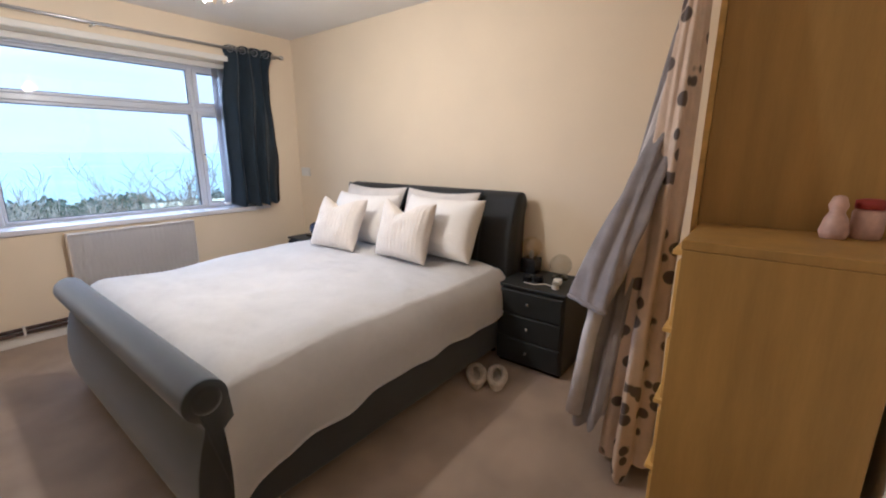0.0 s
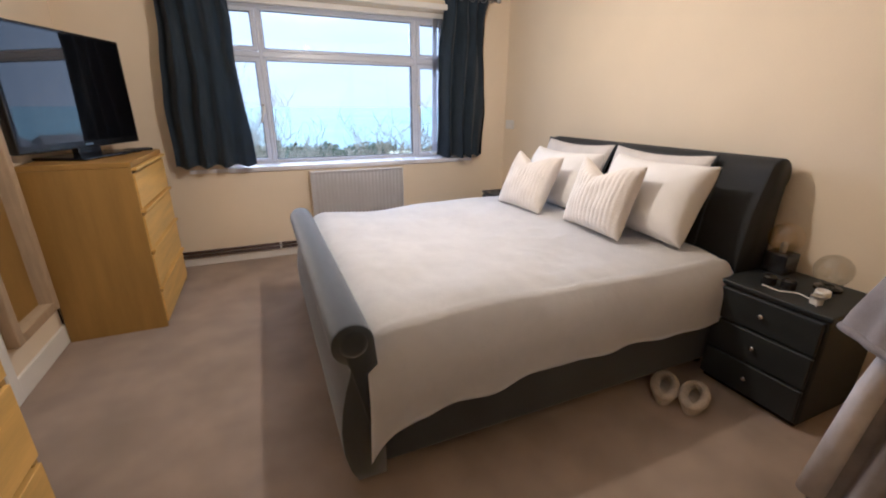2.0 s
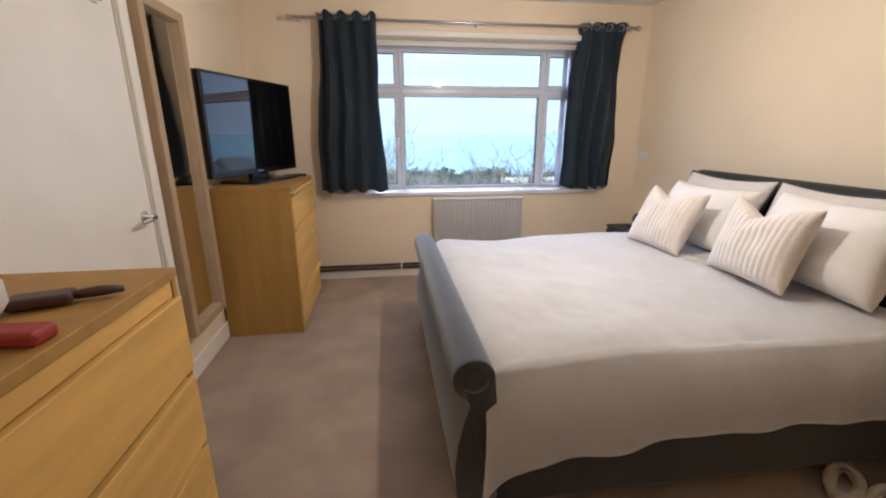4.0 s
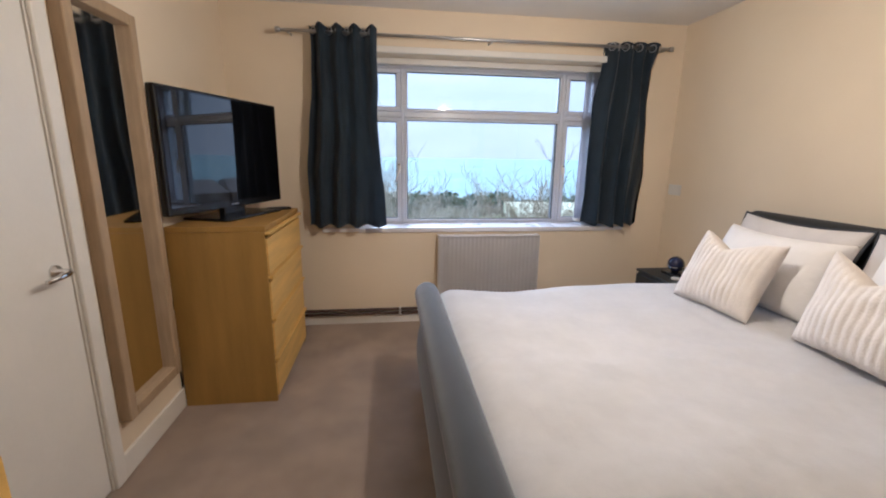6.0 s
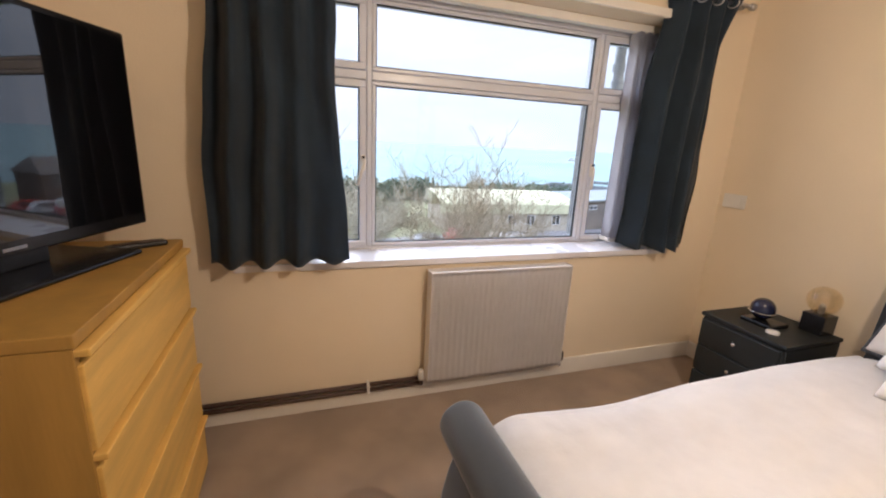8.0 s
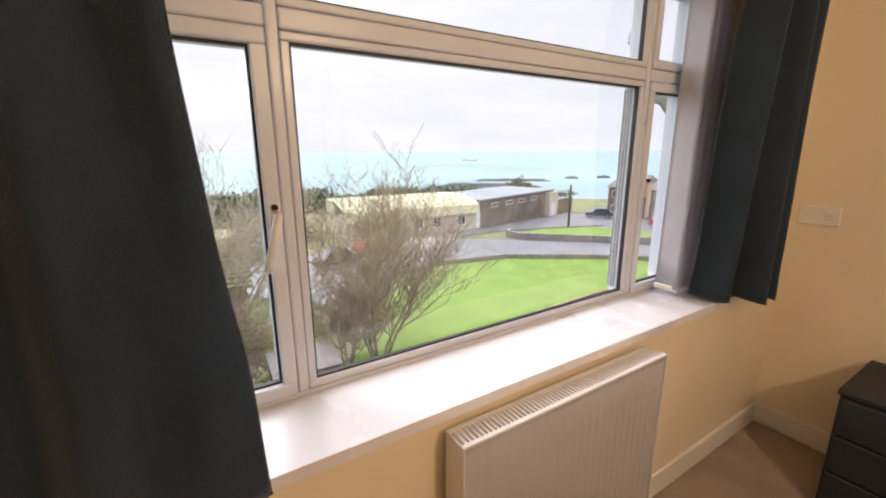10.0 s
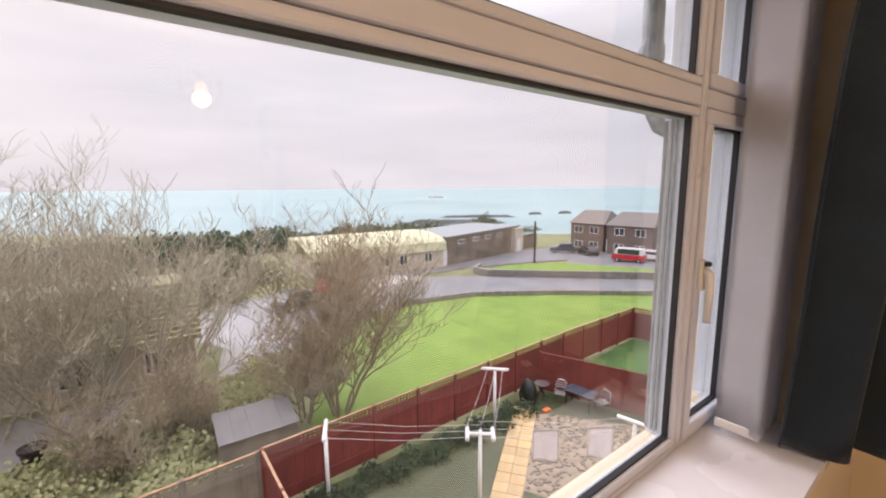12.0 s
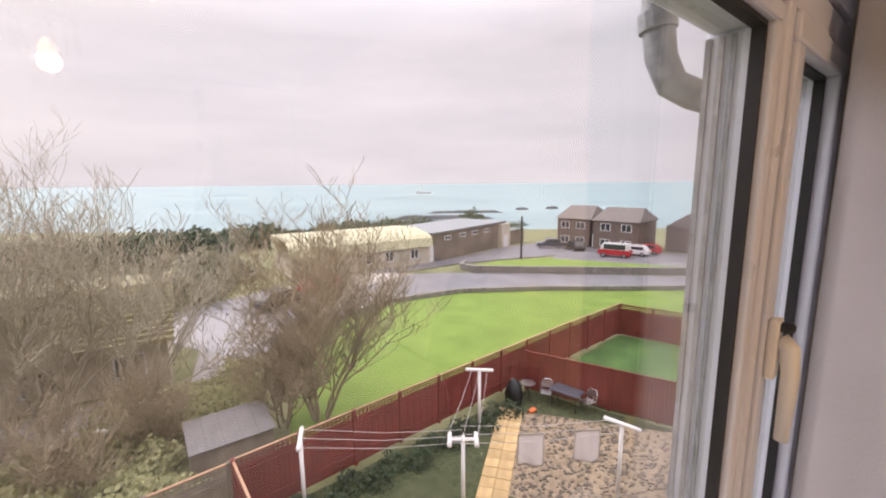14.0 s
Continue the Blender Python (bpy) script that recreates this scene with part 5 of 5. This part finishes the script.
def leaf_clump(name, spots, material, label, seed, size=0.35, per=220, category="bush"):
    """A bush as many small leaf blades scattered over uneven lobes."""
    rnd = random.Random(seed)
    bm = bmesh.new()
    for (x, y, r, h) in spots:
        g = ground_z(x, y)
        for _ in range(per):
            a, b = rnd.uniform(0, 6.28), math.acos(rnd.uniform(0.0, 1))
            k = rnd.uniform(0.55, 1.08) * (1 + 0.25 * noise.noise(Vector((a, b * 2, x))))
            c = Vector((x + r * k * math.sin(b) * math.cos(a), y + r * k * math.sin(b) * math.sin(a), g + h * k * math.cos(b)))
            t = Vector((rnd.uniform(-1, 1), rnd.uniform(-1, 1), rnd.uniform(-0.6, 1))).normalized() * size * rnd.uniform(0.5, 1.2)
            s = t.orthogonal().normalized() * size * 0.32
            bm.faces.new([bm.verts.new(q) for q in (c - t * 0.5, c + s, c + t * 0.5, c - s)])
    me = bpy.data.meshes.new(name)
    bm.to_mesh(me)
    bm.free()
    me.materials.append(material)
    return tagged(new(name, me), label, category, kind="stuff")


rnd = random.Random(77)
wood = []
for k in range(120):
    f = k / 119
    x = -60 + 150 * f + rnd.uniform(-6, 6)
    y = 66 + 22 * f + rnd.uniform(-7, 9)
    wood.append((x, y, rnd.uniform(3.0, 5.5), rnd.uniform(2.2, 3.8) * (1 if x < 60 else 0.75)))
leaf_clump("shoreline_scrub", wood, M_LEAF, "dense dark green scrub along the shore", 3, 0.9, 420, "scrub")
low = [(rnd.uniform(-30, 12), rnd.uniform(42, 62), rnd.uniform(2.0, 3.5), rnd.uniform(1.5, 3.0)) for _ in range(70)]
leaf_clump("hillside_scrub", low, M_SCRUB, "dull brown winter scrub behind the lane", 4, 0.7, 300, "scrub")
leaf_clump("garden_bushes", [(rnd.uniform(-8, 3.0), rnd.uniform(15.9, 20.8), rnd.uniform(0.6, 1.2), rnd.uniform(0.4, 1.0)) for _ in range(46)] + [(rnd.uniform(-9, 2.6), rnd.uniform(16.5, 23.0), rnd.uniform(0.5, 0.9), rnd.uniform(0.8, 1.7)) for _ in range(34)] + [(rnd.uniform(1.5, 6.2), rnd.uniform(20.8, 24.6), rnd.uniform(0.6, 1.0), rnd.uniform(0.5, 1.1)) for _ in range(26)], M_GREENLEAF, "overgrown green bushes in the neighbouring garden", 5, 0.19, 480, "bushes")
leaf_clump("flowering_shrub", [(1.1, 17.6, 0.5, 0.7), (1.9, 18.0, 0.45, 0.8), (1.6, 17.2, 0.35, 0.5)], M_LEAF3, "shrub with pale yellow flower heads", 6, 0.14, 220, "shrub")
leaf_clump("fence_plants", [(5.2 + 0.75 * k, 14.75 - 0.4 * (k % 2), 0.5, 0.55) for k in range(12)], M_LEAF, "low dark plants along the foot of the fence", 7, 0.13, 260, "plants")
leaf_clump("shore_pines", [(66 + 2.6 * k, 76 + 1.6 * k, 2.8, 3.4 + 0.7 * (k % 3)) for k in range(5)], M_LEAF, "dark wind-shaped trees on the headland", 8, 1.0, 420, "trees")


# ---- buildings ----
def win_set(parent, x, z, w, h, y, frame_m=M_CARWHITE):
    """A white window on a face that looks along -y."""
    f = box(x - w / 2, x + w / 2, y - 0.06, y - 0.002, z, z + 0.09)
    box(x - w / 2, x + w / 2, y - 0.06, y - 0.002, z + h - 0.09, z + h, bm=f)
    for xx in (x - w / 2, x - 0.045, x + w / 2 - 0.09):
        box(xx, xx + 0.09, y - 0.06, y - 0.002, z + 0.09, z + h - 0.09, bm=f)
    o = part("window", f, frame_m, parent, "white framed window")
    part("pane", box(x - w / 2 + 0.05, x + w / 2 - 0.05, y - 0.03, y - 0.004, z + 0.05, z + h - 0.05), M_PANE, o)
    return o


def place(p, q):
    ang = math.degrees(math.atan2(q[1] - p[1], q[0] - p[0]))
    return pose(p[0], p[1], ground_z((p[0] + q[0]) / 2, (p[1] + q[1]) / 2) - 0.2, 0, 0, ang), (Vector(q) - Vector(p)).length


m, L = place((16.0, 46.6), (32.6, 45.2))
gbld = thing("low_hall", "long cream hall with a lichen-yellow mansard roof", "building", m)
part("wall", box(0, L, 0, 8, -1, 2.7), M_RENDER, gbld)
part("roof", grid_sheet(20, 3, lambda u, v: (-0.3 + (L + 0.6) * u, (-0.35, -0.12, 0.55, 4.2)[round(v * 3)], (2.3, 3.35, 3.75, 4.3)[round(v * 3)])), M_YROOF, gbld)
part("roof_back", box(-0.3, L + 0.3, 4.2, 8.2, 2.7, 4.2), M_YROOF, gbld)
for x in (L - 8.0, L - 5.6, L - 2.2):
    win_set(gbld, x, 0.9, 1.1, 1.2, 0)
part("door", box(L - 0.1, L + 1.0, 0.7, 0.8, 0, 2.1), M_CARWHITE, gbld, "white double door")

m, L = place((33.6, 46.0), (52.5, 51.0))
bb = thing("flat_roofed_store", "long weathered brown flat-roofed building with high windows", "building", m)
part("wall", box(0, L, 0, 9, -1, 4.0), M_BLOCK, bb)
rf = box(-0.2, L + 0.2, -0.25, 9.2, 4.0, 4.2)
part("roof", rf, M_GROOF, bb)
for x in (3.4, 7.0, 10.2, 13.6):
    win_set(bb, x, 2.9, 1.5, 0.6, 0)
part("porch", box(L - 2.4, L + 0.3, -0.8, 0, -1, 3.8), M_RENDER, bb, "cream rendered porch")
part("door", box(L - 1.8, L - 0.6, -0.85, -0.802, 0, 2.1), M_CARWHITE, bb, "white door")
part("parapet_wall", box(L + 1.0, L + 8, 0.4, 0.7, -1, 2.2), M_BLOCK, bb)


def house(name, p, q, depth, eaves, ridge, label, cols, gable=False):
    m, L = place(p, q)
    ob = thing(name, label, "house", m, "brown brick houses")
    part("wall", box(0, L, 0, depth, -1, eaves), M_BRICK, ob)
    bm = bmesh.new()
    if gable:
        ol = [(-0.2, eaves), (L / 2, ridge), (L + 0.2, eaves)]
        extrude_y(ol, -0.15, depth + 0.15, bm)
    else:
        o = 0.3
        pts = [(-o, -o, eaves), (L + o, -o, eaves), (L + o, depth + o, eaves), (-o, depth + o, eaves), (0.5, depth / 2, ridge), (L - 0.5, depth / 2, ridge)]
        v = [bm.verts.new(c) for c in pts]
        for f in ((0, 1, 5, 4), (1, 2, 5), (2, 3, 4, 5), (3, 0, 4), (3, 2, 1, 0)):
            bm.faces.new([v[i] for i in f])
    part("roof", bm, M_TILE, ob)
    for c in cols:
        for z in (0.7, 3.1):
            win_set(ob, c * L, z, 1.5, 1.15, 0)
    return ob


house("brick_house", (60.2, 46.2), (60.8, 40.6), 7, 4.7, 6.7, "two-storey dark brown brick house with white windows", (0.25, 0.72))
house("brick_house", (59.6, 39.2), (60.2, 32.6), 7, 4.6, 6.5, "two-storey dark brown brick house with white windows", (0.28, 0.75))
house("brick_house", (65.5, 31.0), (65.0, 21.5), 8, 3.6, 6.8, "brown brick gable end house with tiled roof", (), True)
lk = thing("entrance_porch", "narrow dark entrance link between the brick houses", "porch", pose(61.2, 39.2, ground_z(61.2, 39.2)))
part("wall", box(0, 3, 0.05, 1.3, -0.5, 4.2), M_BRICK, lk)
part("door", box(-0.05, -0.004, 0.2, 1.1, 0, 2.1), M_CARWHITE, lk)

m, L = place((-6.0, 27.4), (3.4, 26.4))
cott = thing("cottage", "low cottage with ribbed yellowish tiled roof seen through trees", "house", m)
part("wall", box(0, L, 0, 6, -1, 2.4), M_RENDER, cott)
rb = bmesh.new()
for k in range(12):
    f = k / 12
    box(-0.3, L + 0.3, -0.4 + 3.4 * f, -0.4 + 3.4 * (f + 1 / 12) + 0.05, 2.3 + 2.1 * f, 2.3 + 2.1 * f + 0.19, bm=rb)
part("roof", rb, M_OLDTILE, cott)
part("roof_back", box(-0.3, L + 0.3, 3.0, 6.4, 2.4, 4.3), M_OLDTILE, cott)
for x in (2, 5, 8):
    win_set(cott, x, 0.8, 1.2, 1.1, 0)
shed = thing("garden_shed", "low shed with a grey felted roof behind the garden fence", "shed", pose(3.1, 18.1, -7.6, 0, 0, -2))
sw = extrude_y([(0.05, 0), (0.05, 1.24), (1.45, 0.96), (1.45, 0)], 0, 2.45)
sw.transform(pose(0, 1.5, 0, 0, 0, -90))
part("wall", sw, M_FENCE_OLD, shed)
for k in range(5):
    rf = extrude_y([(-0.05, 1.262), (-0.05, 1.30), (1.58, 0.97 - 0.006 * (k % 2)), (1.58, 0.935)], 0.51 * k, 0.51 * k + 0.505)
    rf.transform(pose(0, 1.5, 0, 0, 0, -90) @ pose(0, -0.05, 0))
    part("roof_sheet", rf, M_ROOFBOARD, shed)
drape("lane", [(4.0, 25.2), (4.6, 28.0), (5.6, 32.0), (6.6, 37.0)], [(5.4, 25.2), (6.0, 28.0), (7.2, 31.5), (8.6, 36.0)], 0.025, M_LANE, "pale concrete lane beside the cottage", "lane", 16, 4)
drape("patio", [(-6.0, 21.5), (0.5, 21.5)], [(-6.0, 26.5), (1.5, 26.0)], 0.022, M_LANE, "pale paved yard before the cottage", "patio", 8, 8)


def plant_pot(x, y, r, h, material, label):
    ob = thing("plant_pot", label, "pot", pose(x, y, GZ), "pots in the yard")
    part("tub", lathe([(r * 0.7, 0), (r, h), (r * 1.08, h), (r * 1.08, h * 0.9), (r * 0.9, h * 0.88)], 16), material, ob, smooth=True)
    part("compost", lathe([(r * 0.86, h * 0.80), (r * 0.86, h * 0.87)], 16), M_SOIL, ob)
    return ob


plant_pot(-0.9, 21.9, 0.32, 0.6, M_CARWHITE, "white plastic tub in the overgrown yard")
plant_pot(-0.2, 22.4, 0.28, 0.5, M_PATH, "pale stone pot in the overgrown yard")
plant_pot(-1.8, 22.2, 0.36, 0.7, M_DKPOST, "dark plastic tub in the overgrown yard")
plant_pot(0.9, 22.3, 0.26, 0.55, M_CARWHITE, "white plastic tub in the overgrown yard")


# ---- vehicles ----
def car(name, x, y, ang, paint, label, van=False, upper=None):
    ob = thing(name, label, "van" if van else "car", pose(x, y, ground_z(x, y) + 0.07, 0, 0, ang), "parked cars")
    ln, wd, ht, bonnet = (4.1, 1.7, 1.85, 0.25) if van else (4.0, 1.7, 1.42, 1.0)
    waist = 1.0 if van else 0.82
    low = [(-ln / 2, 0.3), (ln / 2, 0.3), (ln / 2, waist * 0.85), (ln / 2 - 0.15, waist), (-ln / 2 + 0.1, waist), (-ln / 2, waist * 0.8)]
    bm = extrude_y(low, -wd / 2, wd / 2)
    bmesh.ops.bevel(bm, geom=bm.edges[:], offset=0.07, segments=2, affect="EDGES")
    part("body", bm, paint, ob)
    cab = [(-ln / 2 + 0.15, waist), (ln / 2 - bonnet, waist), (ln / 2 - bonnet - (0.25 if van else 0.6), ht), (-ln / 2 + (0.3 if van else 0.7), ht)]
    bm = extrude_y(cab, -wd / 2 + 0.1, wd / 2 - 0.1)
    bmesh.ops.bevel(bm, geom=bm.edges[:], offset=0.06, segments=2, affect="EDGES")
    cb = part("cabin", bm, upper or paint, ob)
    for s in (-1, 1):
        part("side_window", box(-ln / 2 + 0.65, ln / 2 - bonnet - 0.5, s * (wd / 2 - 0.098) - 0.008, s * (wd / 2 - 0.098) + 0.008, waist + 0.08, ht - 0.13), M_PANE, cb)
        for xx in (-ln * 0.32, ln * 0.32):
            wh = lathe([(0.30, -0.09), (0.32, -0.05), (0.32, 0.05), (0.30, 0.09)], 18)
            w_ob = part("wheel", wh, M_TYRE, ob, "black tyre")
            w_ob.matrix_basis = pose(xx, s * (wd / 2 - 0.08), 0.25, 90, 0, 0)
            part("rim", lathe([(0.18, -0.095), (0.18, 0.095)], 14), M_STEEL, w_ob)
        part("headlight", box(ln / 2 - 0.02, ln / 2 + 0.015, s * 0.6 - 0.14, s * 0.6 + 0.14, 0.58, 0.70, 0.01), M_CARWHITE, ob)
    part("bumper", box(ln / 2 - 0.03, ln / 2 + 0.05, -wd / 2 + 0.05, wd / 2 - 0.05, 0.3, 0.42, 0.02), M_PLASTIC, ob)
    return ob


car("camper_van", 54.2, 32.6, 105, M_CARRED, "red camper van with white upper panels, parked", True, M_CARWHITE)
car("parked_car", 57.4, 31.6, 100, M_CARWHITE, "small white hatchback car, parked")
car("parked_car", 60.0, 31.2, 100, M_CARRED, "red hatchback car, parked")
car("parked_car", 56.0, 44.6, 130, M_CARBLUE, "slate blue car parked by the houses")
car("parked_car", 56.4, 40.3, 60, M_CARBLACK, "black car parked by the houses")
car("parked_car", 16.0, 39.5, 20, M_CARRED, "red car parked by the hall, behind branches")
car("parked_car", 11.5, 36.2, 20, M_CARBLACK, "dark car parked on the lane, behind branches")

sp = thing("street_pole", "tall dark timber pole at the road side", "pole", pose(44.3, 40.4, ground_z(44.3, 40.4)))
part("pole", tube([(0, 0, -0.3), (0, 0, 5.6)], [0.14, 0.11], 10), M_DKPOST, sp)

# ---- breakwaters and a ship ----
for x, y, ln, wdt, h, lab in ((117, 133, 32, 4, 1.2, "long dark rock breakwater in the bay"), (148, 129, 6, 4, 1.2, "short dark rock breakwater in the bay"), (162, 123, 6, 4, 1.4, "short dark rock breakwater in the bay"), (92, 117, 36, 5, 1.6, "dark stone jetty at the headland")):
    bm = grid_sheet(24, 6, lambda u, v: ((u - 0.5) * ln, (v - 0.5) * wdt, h * math.sin(v * math.pi) * min(1, 8 * u, 8 * (1 - u)) * (0.8 + 0.4 * noise.noise(Vector((u * 19, v * 5, ln))))))
    o = solid("breakwater", bm, M_ROCK, lab, "breakwater", group="breakwaters")
    o.matrix_basis = pose(x, y, -11.02, 0, 0, -38)
ship = thing("ship", "distant pale grey ship at sea", "ship", pose(290, 400, -11.0, 0, 0, -40))
part("hull", extrude_y([(-8, -0.5), (8, -0.5), (10, 2), (-9, 1.8)], -2, 2), M_KERB, ship)
part("deckhouse", box(-7, -3, -1.5, 1.5, 1.8, 4), M_CARWHITE, ship)

# ---- eaves, gutter and rain pipe outside the window ----
solid("eaves_soffit", box(-0.5, 3.7, 4.562, 4.735, 2.30, 2.33), M_SOFFIT, "white eaves soffit board above the window", "soffit", "structure")
gt = thing("gutter", "grey half-round rain gutter along the eaves", "gutter", pose(0, 0, 0))
gb2 = grid_sheet(2, 10, lambda u, v: (-0.5 + 4.2 * u, 4.80 + 0.06 * math.cos(math.pi * (1 + v)), 2.32 + 0.06 * math.sin(math.pi * (1 + v))))
bmesh.ops.solidify(gb2, geom=gb2.faces[:], thickness=0.004)
part("trough", gb2, M_GREYPIPE, gt)
part("fascia", box(-0.5, 3.7, 4.71, 4.735, 2.335, 2.50), M_SOFFIT, gt)
dp = thing("rain_pipe", "weathered grey swan-neck rain pipe beside the window", "drainpipe", pose(0, 0, 0))
part("swan_neck", tube([(3.06, 4.80, 2.27), (3.06, 4.80, 2.05), (3.062, 4.795, 1.86), (3.07, 4.785, 1.77), (3.09, 4.765, 1.71), (3.12, 4.73, 1.685), (3.16, 4.68, 1.66), (3.19, 4.65, 1.60)], 0.036, 14), M_GREYPIPE, dp, smooth=True)
part("downpipe", tube([(3.19, 4.65, 1.62), (3.19, 4.65, -7.6)], 0.034, 14), M_GREYPIPE, dp, smooth=True)
for p0, p1 in (((3.06, 4.80, 1.98), (3.06, 4.80, 1.93)), ((3.062, 4.797, 1.87), (3.064, 4.793, 1.83))):
    part("collar", tube([p0, p1], 0.043, 14), M_GREYPIPE, dp)
solid("house_wall", box(-0.15, RX + 0.15, RY0 - 0.15, RY1 + 0.36, -8.2, -0.202), M_RENDER, "pale rendered house wall below the bedroom window", "wall", "structure")
solid("outer_sill", box(WX0 - 0.05, WX1 + 0.05, 4.482, 4.575, 0.70, 0.735, 0.006), M_GREYPIPE, "weathered grey outer window sill", "window sill", "structure")

# ---- paving slabs round the gravel ----
paving = thing("paving", "yellow paving slabs round the gravel and garden path", "pavement", pose(0, 0, 0), kind="structure")
me_slab = finish("slab", box(-0.222, 0.222, -0.222, 0.222, 0.0, 0.05, 0.008, 1), M_SLAB)


def slab_row(p, q, rows):
    p, q = Vector((*p, 0)), Vector((*q, 0))
    d = (q - p).normalized()
    nr = Vector((-d.y, d.x, 0))
    ang = math.degrees(math.atan2(d.y, d.x))
    for i in range(int((q - p).length / 0.46)):
        for k in range(rows):
            c = p + d * (0.23 + 0.46 * i) + nr * 0.46 * (k + 0.5)
            o = new("slab", me_slab)
            o.parent = paving
            o.matrix_basis = pose(c.x, c.y, GZ + 0.022 + 0.004 * ((i * 7 + k * 3) % 3), 0, 0, ang)


slab_row((8.0, 10.0), (14.3, 14.5), 2)
slab_row((13.0, 5.0), (9.55, 11.2), 3)

# outer weather strips on the fixed light's reveal
for y0, y1 in ((4.477, 4.482), (4.489, 4.495), (4.503, 4.509)):
    part("weather_strip", box(2.5815, 2.5865, y0, y1, 0.84, 1.645), M_GREYPIPE, win, "grey outer weather strip")
